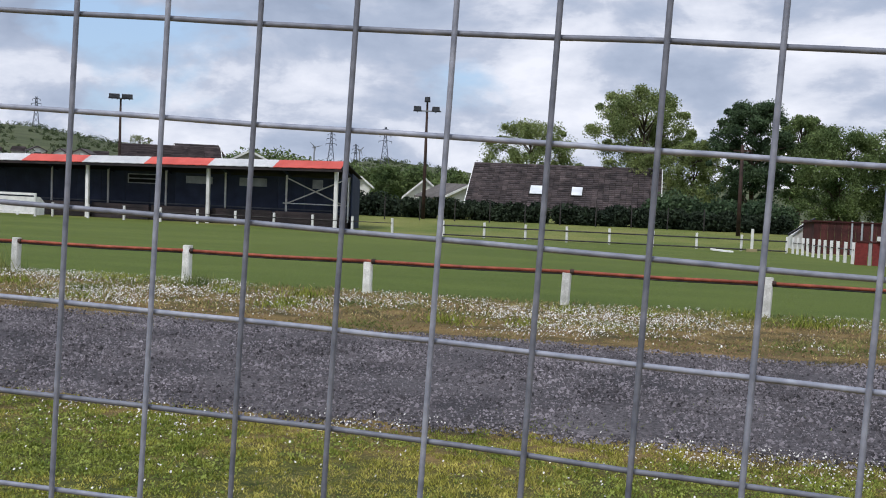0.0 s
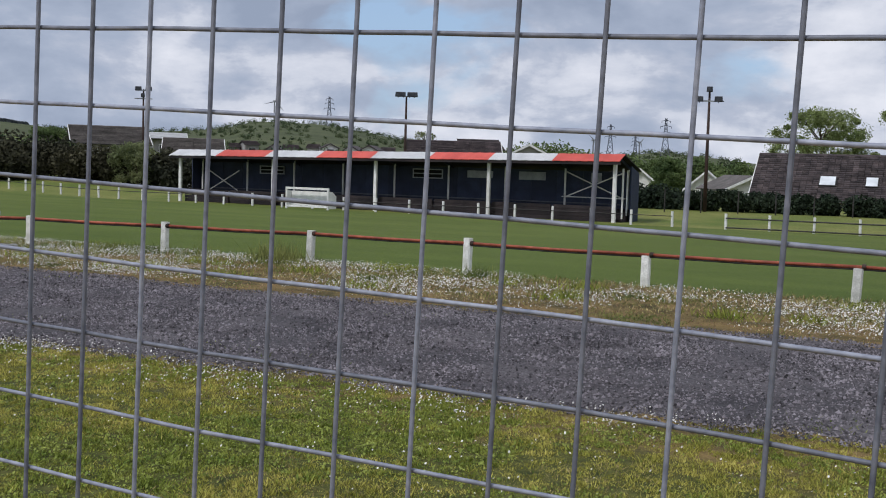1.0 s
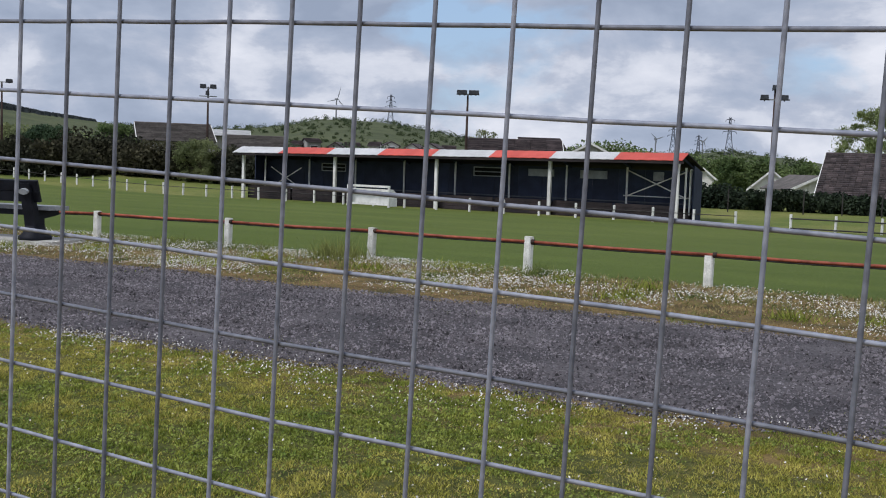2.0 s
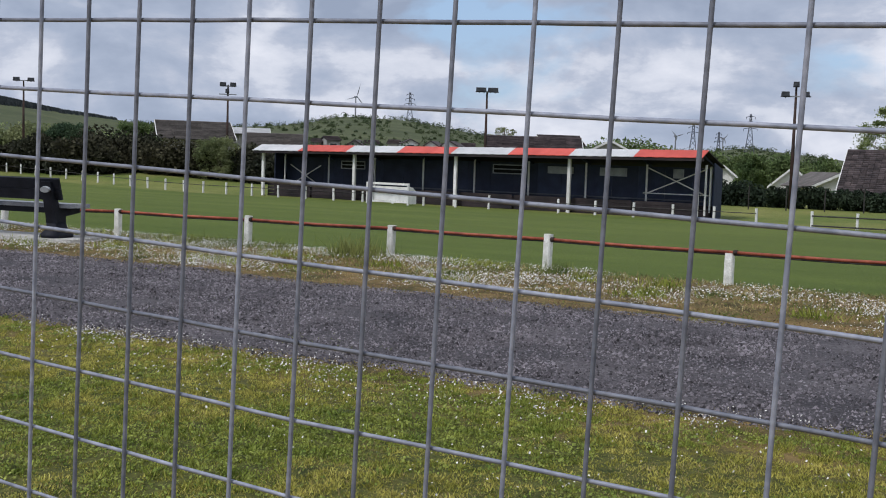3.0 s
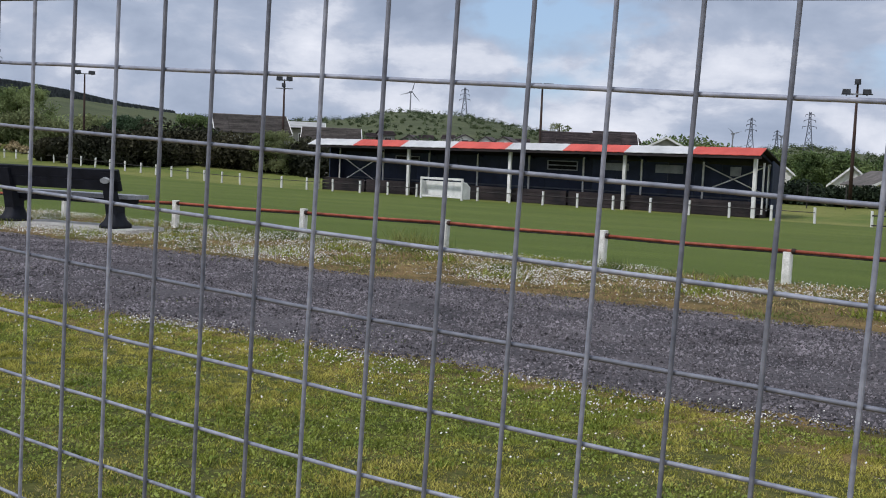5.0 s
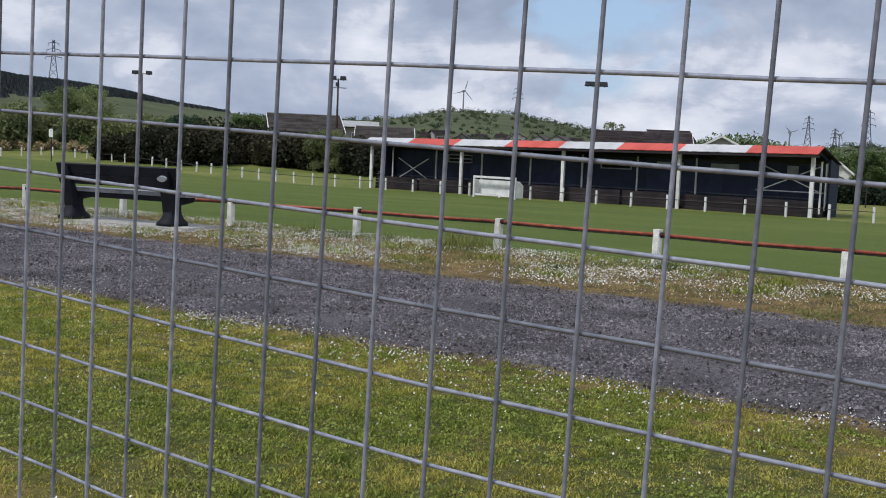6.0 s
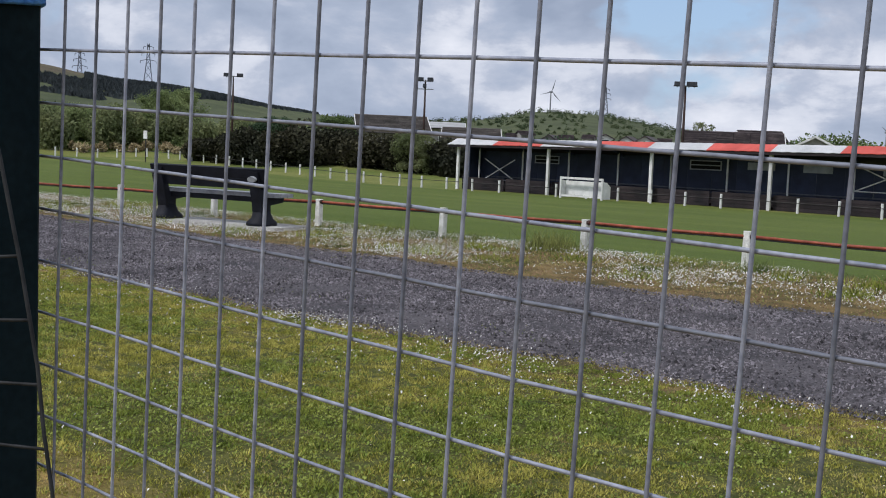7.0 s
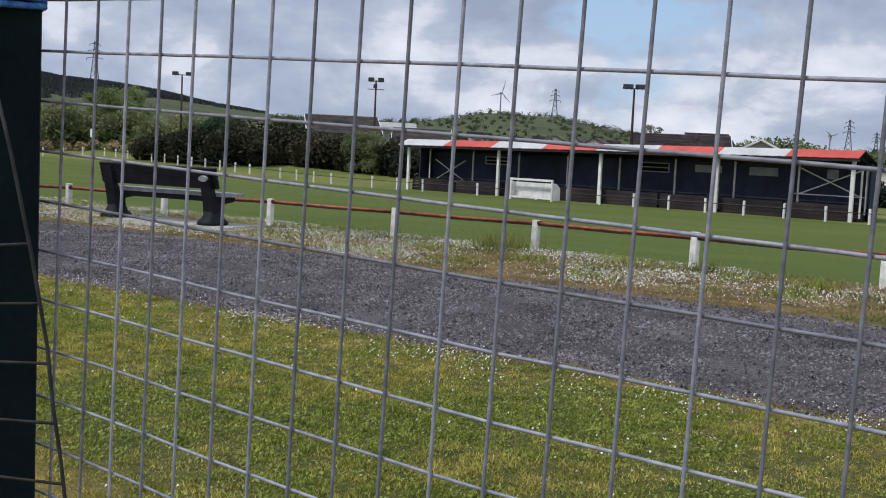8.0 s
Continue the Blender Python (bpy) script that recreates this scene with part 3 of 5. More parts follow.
# ---- the covered stand ----
def build_stand():
    base = height(-17.06, 52)
    m = Matrix.Translation((-17.06, 52.0, base)) @ Matrix.Rotation(math.atan2(-0.532, 26.59), 4, "Z")
    stand = thing("covered_stand", m, "long low football stand, navy boards under red and white roof", "stand")
    LEN, BAY, DEPTH = 26.6, 6.65, 2.6

    def eave(u):
        return 2.93 - 0.0098 * u

    # u runs to local -x, v to local +y
    for k in range(5):
        u = BAY * k
        part("front_post", Form().box((-u, 0, eave(u) / 2 - 0.06), (0.17, 0.15, eave(u) - 0.12), None, 0.01), WHITE, stand)
    half = BAY / 2
    for k in range(9):
        u = half * k
        part("wall_post", Form().box((-u, 2.0, 1.56), (0.085, 0.08, 1.95), None, 0.008), WHITE, stand)
    # back wall of boards and closed sides
    n = 19
    w = (LEN + 0.6) / n
    for k in range(n):
        u = -0.3 + w * (k + 0.5)
        part("wall_board", Form().box((-u, DEPTH - 0.05 + 0.004 * (k % 2), 1.22), (w - 0.012, 0.05, 2.44), None, 0.01), NAVY, stand)
    for side, u in (("end_wall", -0.32), ("end_wall", LEN + 0.32)):
        f = Form().prism([(-u, DEPTH * 0.55, 0), (-u, DEPTH, 0), (-u, DEPTH, 2.40), (-u, DEPTH * 0.55, 2.72)], (-0.03, 0, 0), (0.03, 0, 0))
        part(side, f, NAVY, stand)
    # timber terracing
    for k in range(4):
        f = Form().box((-LEN / 2, 0.75 + 0.42 * k + 0.21, 0.08 + 0.075 * k), (LEN + 0.3, 0.44, 0.16 + 0.15 * k), None, 0.0)
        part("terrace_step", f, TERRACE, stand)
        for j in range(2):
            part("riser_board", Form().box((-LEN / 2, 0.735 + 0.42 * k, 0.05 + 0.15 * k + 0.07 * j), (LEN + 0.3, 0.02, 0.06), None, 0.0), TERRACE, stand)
    # low front wall of dark boards, broken at the gangways
    for k in range(8):
        u = half * (k + 0.5)
        for j in range(4):
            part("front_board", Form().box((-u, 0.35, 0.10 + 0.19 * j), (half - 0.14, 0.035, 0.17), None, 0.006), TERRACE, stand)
    part("wall_ledge", Form().box((-LEN / 2, DEPTH - 0.13, 0.80), (LEN - 0.3, 0.10, 0.07), None, 0.0), SLATE, stand)
    # braces in the end bays
    for u0, u1, low in ((0.25, half - 0.1, 1.12), (LEN - half + 0.5, LEN - 0.5, 0.62)):
        v = 1.93
        part("brace", Form().rod((-u0, v, low), (-u1, v, low + 1.25), 0.035, n=6), WHITE, stand)
        part("brace", Form().rod((-u0, v - 0.05, low + 1.25), (-u1, v - 0.05, low), 0.035, n=6), WHITE, stand)
        part("hand_rail", Form().rod((-u0 + 0.3, v - 0.1, low), (-u1 - 0.2, v - 0.1, low), 0.03, n=6), WHITE, stand)
    # wall panels
    for u, width, z, h, framed in ((1.85, 0.55, 2.12, 0.46, False), (5.35, 1.5, 2.10, 0.42, False), (8.35, 1.5, 2.10, 0.38, False), (11.5, 1.8, 2.05, 0.46, True), (21.85, 1.7, 1.97, 0.42, True)):
        if framed:
            panel = part("vent", Form().box((-u, DEPTH - 0.10, z), (width, 0.02, h), None, 0.0), BLACK_HOLE, stand, "pale framed louvre vent")
            for dz in (-h / 2, 0, h / 2):
                part("vent_bar", Form().box((-u, DEPTH - 0.13, z + dz), (width + 0.06, 0.03, 0.055), None, 0.0), GREY_PANEL, panel)
            for du in (-width / 2, width / 2):
                part("vent_bar", Form().box((-u + du, DEPTH - 0.13, z), (0.06, 0.03, h), None, 0.0), GREY_PANEL, panel)
        else:
            part("wall_panel", Form().box((-u, DEPTH - 0.11, z), (width, 0.03, h), None, 0.0), GREY_PANEL, stand, "pale grey translucent panel")
    # ridged roof: striped front slope, dark back slope
    over, ridge_v, rise = 0.45, 0.38, 0.35
    n, u0 = 8, -0.35
    w = (LEN + 0.85) / n
    for k in range(n):
        a, b = u0 + w * k, u0 + w * (k + 1)
        f = Form()
        rib = 12
        for i in range(rib + 1):
            u = a + (b - a) * i / rib
            dz = 0.014 if i % 2 else 0.0
            for v, z in ((-over, eave(u)), (ridge_v, eave(u) + rise)):
                f.v += [(-u, v, z + dz), (-u, v, z + dz - 0.03)]
        for i in range(rib):
            o, q = i * 4, (i + 1) * 4
            f.f += [(o, o + 2, q + 2, q), (o + 1, q + 1, q + 3, o + 3), (o, q, q + 1, o + 1), (o + 2, o + 3, q + 3, q + 2)]
        red = k % 2 == 0
        part("roof_sheet", f, ROOF_RED if red else ROOF_WHITE, stand, "red painted roof sheet" if red else "white painted roof sheet")
    f = Form().prism([(0.35, ridge_v, eave(0) + rise - 0.01), (0.35, DEPTH + 0.35, eave(0) - 0.42), (0.35, DEPTH + 0.35, eave(0) - 0.47), (0.35, ridge_v, eave(0) + rise - 0.07)], (0, 0, 0), (-LEN - 0.75, 0, -0.26))
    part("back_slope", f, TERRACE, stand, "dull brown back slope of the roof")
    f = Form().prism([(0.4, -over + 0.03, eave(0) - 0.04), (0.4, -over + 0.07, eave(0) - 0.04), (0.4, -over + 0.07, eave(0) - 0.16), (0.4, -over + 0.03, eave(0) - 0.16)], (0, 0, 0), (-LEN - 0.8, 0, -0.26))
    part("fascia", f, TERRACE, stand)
    for k in range(9):
        u = half * k
        part("rafter", Form().prism([(-u - 0.03, -over + 0.1, eave(u) - 0.05), (-u - 0.03, ridge_v, eave(u) + rise - 0.08), (-u - 0.03, DEPTH, eave(u) - 0.40), (-u - 0.03, DEPTH, eave(u) - 0.50), (-u - 0.03, ridge_v, eave(u) + rise - 0.22), (-u - 0.03, -over + 0.1, eave(u) - 0.17)], (0, 0, 0), (0.06, 0, 0)), NAVY, stand)
    f = Form().box((0.1, 0.9, 1.3), (0.08, 0.08, 2.6), None, 0.008)
    part("side_post", f, WHITE, stand)
    f = Form().box((0.1, 1.6, 1.25), (0.08, 0.08, 2.5), None, 0.008)
    part("side_post", f, WHITE, stand)


build_stand()


# ---- white box goal in front of the stand ----
def build_goal():
    x, y = -32.3, 48.7
    goal = thing("small_goal", Matrix.Translation((x, y, height(x, y))) @ Matrix.Rotation(radians(-4), 4, "Z") @ Matrix.Scale(1.1, 4), "small white boxed goal on the far touchline", "goal")
    for s in (-1.2, 1.2):
        part("goal_post", Form().box((s, 0, 0.47), (0.10, 0.10, 0.94), None, 0.02), WHITE, goal)
        part("side_panel", Form().prism([(s, 0.06, 0.05), (s, 0.62, 0.05), (s, 0.62, 0.62), (s, 0.36, 0.80), (s, 0.06, 0.86)], (-0.02, 0, 0), (0.02, 0, 0)), WHITE, goal)
    part("crossbar", Form().box((0, 0, 0.96), (2.5, 0.10, 0.10), None, 0.02), WHITE, goal)
    part("back_panel", Form().box((0, 0.34, 0.49), (2.34, 0.03, 0.66), None, 0.0), WHITE, goal)
    part("roof_bar", Form().box((0, 0.36, 0.80), (2.38, 0.05, 0.05), None, 0.0), WHITE, goal)
    part("base_bar", Form().box((0, 0.02, 0.13), (2.3, 0.05, 0.08), None, 0.0), WHITE, goal)


build_goal()


# ---- floodlight masts ----
def spot(az, r):
    return EYE.x - r * math.sin(radians(az)), EYE.y + r * math.cos(radians(az))


def build_mast(az, r, top_el, lamps, arms, label):
    x, y = spot(az, r)
    z0 = height(x, y)
    h = EYE.z + r * math.tan(radians(top_el)) - z0
    mast = thing("floodlight_mast", Matrix.Translation((x, y, z0)) @ Matrix.Rotation(radians(az), 4, "Z"), label, "floodlight", "floodlight masts round the pitch")
    part("pole", Form().tube([(0, 0, -0.3), (0, 0, h * 0.45), (0, 0, h)], [0.115, 0.10, 0.06], 10), MAST_RUST, mast, smooth=True)
    for z, half in arms:
        part("cross_arm", Form().box((0, -0.06, h + z), (half * 2, 0.07, 0.07), None, 0.0), STEEL_GREY, mast)
    for u, z, w in lamps:
        head = part("lamp_head", Form().prism([(u - w / 2, -0.1, h + z - 0.13), (u + w / 2, -0.1, h + z - 0.13), (u + w / 2 * 0.9, -0.1, h + z + 0.15), (u - w / 2 * 0.9, -0.1, h + z + 0.15)], (0, -0.16, -0.05), (0, 0.10, 0.0)), LAMP_BLACK, mast)
        part("lens", Form().box((u, -0.272, h + z - 0.03), (w * 0.82, 0.02, 0.2), None, 0.0), LAMP_GLASS, head)
        part("bracket", Form().box((u, -0.03, h + z - 0.15), (0.06, 0.12, 0.14), None, 0.0), LAMP_BLACK, mast)


build_mast(13.73, 66, 4.0, [(0, 0.12, 0.34), (-0.55, -0.42, 0.46), (0.5, -0.42, 0.46)], [(-0.55, 0.8)], "rusty steel floodlight mast with three lamps")
build_mast(28.55, 75, 3.45, [(-0.52, 0.1, 0.42), (-0.2, 0.1, 0.3), (0.2, 0.1, 0.3), (0.52, 0.1, 0.42)], [(-0.04, 0.75)], "steel floodlight mast with a row of four lamps")
build_mast(41.28, 90, 3.3, [(-0.38, 0.05, 0.5), (0.38, 0.05, 0.5), (-0.05, -0.45, 0.3)], [(-0.1, 0.6), (-0.72, 0.65)], "steel floodlight mast with lamps on two cross arms")
build_mast(50.68, 99, 3.05, [(-0.55, 0.12, 0.55), (0.55, 0.12, 0.55)], [(0.0, 0.8)], "dark steel floodlight mast with two lamps")


def build_pole(az, r, top_el, label):
    x, y = spot(az, r)
    z0 = height(x, y)
    h = EYE.z + r * math.tan(radians(top_el)) - z0
    pole = thing("wooden_pole", Matrix.Translation((x, y, z0)), label, "pole")
    part("shaft", Form().tube([(0, 0, -0.3), (0, 0, h)], [0.12, 0.09], 10), MAST_RUST, pole, smooth=True)
    part("cross_piece", Form().box((0, 0, h - 0.3), (0.9, 0.08, 0.08), None, 0.0), MAST_RUST, pole)


build_pole(-1.72, 62, 2.4, "tall brown pole at the corner of the pitch")


# ---- bench on its slab ----
def build_bench():
    slab = part("bench_slab", Form().box((0, 0, 0.02), (2.4, 0.95, 0.07), None, 0.03), SLAB)
    slab.matrix_basis = pose(-14.5, 11.42, 0, 0, 0, 12)
    tagged(slab, "pale concrete slab under the bench", "slab", kind="structure")
    bench = thing("park_bench", Matrix.Translation((-14.72, 11.27, 0.055)) @ Matrix.Rotation(radians(12), 4, "Z") @ Matrix.Scale(1.06, 4), "dark recycled-plastic bench with solid legs, facing the pitch", "bench")
    for u in (-0.92, 0.92):
        leg = Form().prism([(u, -0.24, 0), (u, 0.16, 0), (u, 0.16, 0.06), (u, 0.05, 0.12), (u, 0.04, 0.30), (u, 0.36, 0.34), (u, 0.38, 0.42), (u, -0.10, 0.42), (u, -0.22, 0.80), (u, -0.32, 0.80), (u, -0.20, 0.34), (u, -0.16, 0.10), (u, -0.24, 0.05)], (-0.085, 0, 0), (0.085, 0, 0))
        part("leg", leg, BENCH, bench)
        foot = Form()
        for hx, hy, z in ((0.17, 0.23, 0.0), (0.165, 0.225, 0.05), (0.115, 0.165, 0.11), (0.09, 0.115, 0.22)):
            foot.v += [(u + hx * a, -0.055 + hy * b, z) for a, b in ((1, -0.6), (1, 0.6), (0.7, 1), (-0.7, 1), (-1, 0.6), (-1, -0.6), (-0.7, -1), (0.7, -1))]
        for k in range(3):
            foot.f += [(8 * k + i, 8 * k + (i + 1) % 8, 8 * k + 8 + (i + 1) % 8, 8 * k + 8 + i) for i in range(8)]
        foot.f += [tuple(reversed(range(8))), tuple(range(24, 32))]
        part("foot", foot, BENCH, bench, smooth=True)
    part("seat_beam", Form().box((0, -0.03, 0.385), (1.9, 0.07, 0.08), None, 0.01), BENCH, bench)
    for k in range(3):
        part("seat_slat", Form().box((0.05, -0.02 + 0.165 * k, 0.455 - 0.004 * k), (2.25, 0.15, 0.06), None, 0.012), BENCH_TOP, bench)
    tilt = Matrix.Rotation(radians(17), 3, "X")
    for k in range(2):
        part("back_slat", Form().box((0, -0.185 - 0.045 * k, 0.62 + 0.155 * k), (2.2, 0.06, 0.15), tilt, 0.012), BENCH, bench)
    oval = [Vector((0.92, -0.285, 0.70)) + tilt @ Vector((0.078 * math.cos(t), 0, 0.042 * math.sin(t))) for t in [2 * math.pi * k / 16 for k in range(16)]]
    part("plaque", Form().prism(oval, tilt @ Vector((0, -0.05, 0)), tilt @ Vector((0, 0.0, 0))), GREY_PANEL, bench, "small pale oval plaque")


build_bench()

# ---- houses ----
def window_on(parent, c, w, h, n):
    """A framed window on a wall: c centre, n outward axis."""
    turn = Vector(n).to_track_quat("-Y", "Z").to_matrix()
    win = part("window", Form().box(c, (w, 0.06, h), turn, 0.0), WHITE, parent)
    part("pane", Form().box(Vector(c) + Vector(n) * 0.035, (w - 0.16, 0.03, h - 0.16), turn, 0.0), GLASS_DARK, win)


def build_house(az0, az1, ridge_el, eave_el, r, depth=8.0, turn=0.0, wall=None, tile=None, label="", gable_front=False, chimney=False):
    """A gabled house whose long side, or gable, faces the pitch, between two bearings."""
    wall, tile = wall or RENDER_GREY, tile or TILE_GREY
    mid = (az0 + az1) / 2
    x, y = spot(mid, r)
    z0 = height(x, y)
    w = r * radians(abs(az1 - az0))
    ez = EYE.z + r * math.tan(radians(eave_el)) - z0
    rz = EYE.z + r * math.tan(radians(ridge_el)) - z0
    house = thing("house", Matrix.Translation((x, y, z0)) @ Matrix.Rotation(radians(mid + turn), 4, "Z"), label, "house")
    hw = w / 2
    if gable_front:
        out = [(-hw, 0, -3), (hw, 0, -3), (hw, 0, ez), (0, 0, rz - 0.12), (-hw, 0, ez)]
        part("wall", Form().prism(out, (0, 0, 0), (0, depth, 0)), wall, house)
        for s in (-1, 1):
            k = 1 + 0.35 / hw
            part("roof", Form().prism([(0, -0.35, rz), (s * hw * k, -0.35, ez - 0.35 / hw * (rz - ez)), (s * hw * k, -0.35, ez - 0.35 / hw * (rz - ez) - 0.14), (0, -0.35, rz - 0.16)], (0, 0, 0), (0, depth + 0.7, 0)), tile, house)
            part("barge_board", Form().prism([(0, -0.39, rz + 0.02), (s * hw * k, -0.39, ez - 0.35 / hw * (rz - ez) + 0.02), (s * hw * k, -0.39, ez - 0.35 / hw * (rz - ez) - 0.2), (0, -0.39, rz - 0.2)], (0, 0, 0), (0, 0.04, 0)), WHITE if r < 150 else tile, house)
        window_on(house, (0, -0.03, ez - 0.9), min(1.6, hw), 1.1, (0, -1, 0))
    else:
        part("wall", Form().box((0, depth / 2, (ez - 3) / 2), (w - 0.5, depth - 0.6, ez + 3)), wall, house)
        for s in (-1, 1):
            g = part("gable", Form().prism([(s * (hw - 0.27), 0.3, ez - 0.02), (s * (hw - 0.27), depth - 0.3, ez - 0.02), (s * (hw - 0.27), depth / 2, rz - 0.15)], (-0.02, 0, 0), (0.02, 0, 0)), wall, house)
        # courses of tiles on both slopes
        slope = math.hypot(depth / 2 + 0.3, rz - ez)
        rows = max(6, min(22, int(slope / 0.26)))
        for side in (0, 1):
            f = Form()
            for k in range(rows):
                t0, t1 = k / rows, (k + 1) / rows
                y0, y1 = -0.3 + (depth / 2 + 0.3) * t0, -0.3 + (depth / 2 + 0.3) * t1
                q0, q1 = ez + (rz - ez) * t0, ez + (rz - ez) * t1
                if side:
                    y0, y1 = depth - y0, depth - y1
                cols = (max(1, int(w / 0.42)) if r < 90 else max(1, int(w / 1.2))) if side == 0 else 1
                for c in range(cols):
                    xa, xb = -hw + w * c / cols, -hw + w * (c + 1) / cols
                    f.prism([(xa, y0, q0 + 0.10 + 0.012 * ((c * 7 + k * 3) % 4)), (xa, y1, q1 + 0.015), (xa, y1, q1 - 0.06), (xa, y0, q0 - 0.01)], (0, 0, 0), (xb - xa - 0.02, 0, 0))
            part("roof", f, tile, house)
        part("ridge_tile", Form().rod((-hw, depth / 2, rz), (hw, depth / 2, rz), 0.11, n=8), tile, house)
        for s in (-1, 1) if r < 150 else ():
            part("barge_board", Form().prism([(s * (hw + 0.03), -0.32, ez + 0.06), (s * (hw + 0.03), depth / 2, rz + 0.08), (s * (hw + 0.03), depth / 2, rz - 0.16), (s * (hw + 0.03), -0.32, ez - 0.16)], (-0.03, 0, 0), (0.03, 0, 0)), WHITE, house)
        part("gutter", Form().rod((-hw, -0.36, ez - 0.02), (hw, -0.36, ez - 0.02), 0.06, n=6), RAIL_DARK, house)
        n = max(1, int(w / 4))
        for k in range(n):
            window_on(house, (-hw + w * (k + 0.5) / n, 0.27, ez - 1.1), 1.5, 1.1, (0, -1, 0))
    if chimney:
        part("chimney", Form().box((hw * 0.45, depth / 2, rz + 0.3), (0.7, 0.5, 1.1), None, 0.03), RENDER_GREY, house)
    return house, w, ez, rz, depth


def build_houses():
    house, w, ez, rz, d = build_house(11.75, 2.0, 1.10, -1.15, 84, 9.0, -4.0, RENDER_GREY, TILE, "bungalow with a wide brown tiled roof and two roof windows")
    for u, t in ((-1.95, 0.40), (1.0, 0.40)):
        yy, zz = -0.3 + (d / 2 + 0.3) * t, ez + (rz - ez) * t
        a = math.atan2(rz - ez, d / 2 + 0.3)
        rot = Matrix.Rotation(a, 3, "X")
        win = part("roof_window", Form().box((u, yy, zz + 0.10), (1.2 if u < 0 else 0.85, 1.15, 0.10), rot, 0.0), RAIL_DARK, house)
        part("pane", Form().box((u, yy - 0.02, zz + 0.155), (1.05 if u < 0 else 0.78, 1.05, 0.02), rot, 0.0), ROOF_LIGHT, win)
    build_house(17.9, 15.9, 0.20, -0.62, 118, 9, 0, RENDER_WHITE, TILE_GREY, "white rendered bungalow with its gable to the pitch", True)
    build_house(19.6, 17.5, 0.30, -0.45, 135, 9, 0, RENDER_WHITE, TILE_GREY, "white rendered house with a grey tiled roof", False)
    build_house(14.65, 12.7, 0.22, -0.62, 112, 9, 0, RENDER_WHITE, TILE_GREY, "white rendered bungalow with its gable to the pitch", True)
    build_house(12.8, 10.2, 0.0, -0.62, 100, 8, 18, RENDER_WHITE, TILE_GREY, "white walled house with a low brown roof", True)
    build_house(44.6, 40.85, 1.5, 0.62, 105, 9, 5, RENDER_GREY, TILE_GREY, "grey walled house with a long brown-grey roof", chimney=False)
    build_house(41.2, 39.2, 1.25, 0.95, 125, 8, 0, RENDER_GREY, ROOF_WHITE, "low building with a pale sheet roof")
    build_house(40.4, 37.4, 1.02, 0.45, 110, 8, 0, RENDER_GREY, TILE_GREY, "house with a low grey-brown roof behind the stand")
    build_house(28.6, 23.7, 1.30, 0.55, 96, 9, 0, RENDER_GREY, TILE, "house with a long brown tiled roof behind the stand")
    build_house(25.8, 23.6, 1.40, 0.9, 118, 8, 8, RENDER_GREY, TILE, "house with a steep dark brown roof behind the stand")
    build_house(23.35, 21.4, 1.24, 0.75, 115, 8, 0, RENDER_GREY, TILE_GREY, "grey house with its gable to the stand", True)
    rnd = random.Random(21)
    for k in range(9):
        az = 29.4 + 0.95 * k
        e = 0.90 + rnd.uniform(-0.07, 0.09)
        build_house(az + rnd.uniform(0.25, 0.45), az - 0.36, e, e - 0.19, 205 + rnd.uniform(-20, 30), 7, rnd.uniform(-20, 20), RENDER_WHITE if rnd.random() < 0.4 else RENDER_GREY, TILE, "small far house with a red-brown roof below the hill", rnd.random() < 0.4)


build_houses()


# ---- trees and hedges ----
def leaf_quads(rng, centres, radii, n, size):
    """Leaf sprays scattered through lumps; each a bent quad."""
    k = len(centres)
    idx = rng.integers(0, k, n)
    d = rng.normal(size=(n, 3))
    d /= np.linalg.norm(d, axis=1, keepdims=True)
    rad = rng.uniform(0.2, 1.32, n)
    p = centres[idx] + d * (radii[idx] * rad[:, None])
    a = rng.normal(size=(n, 3))
    a /= np.linalg.norm(a, axis=1, keepdims=True)
    b = np.cross(a, rng.normal(size=(n, 3)))
    b /= np.linalg.norm(b, axis=1, keepdims=True)
    s = size * rng.uniform(0.6, 1.35, n)[:, None]
    return np.stack([p - a * s, p - b * s * 0.55, p + a * s, p + b * s * 0.55], 1)


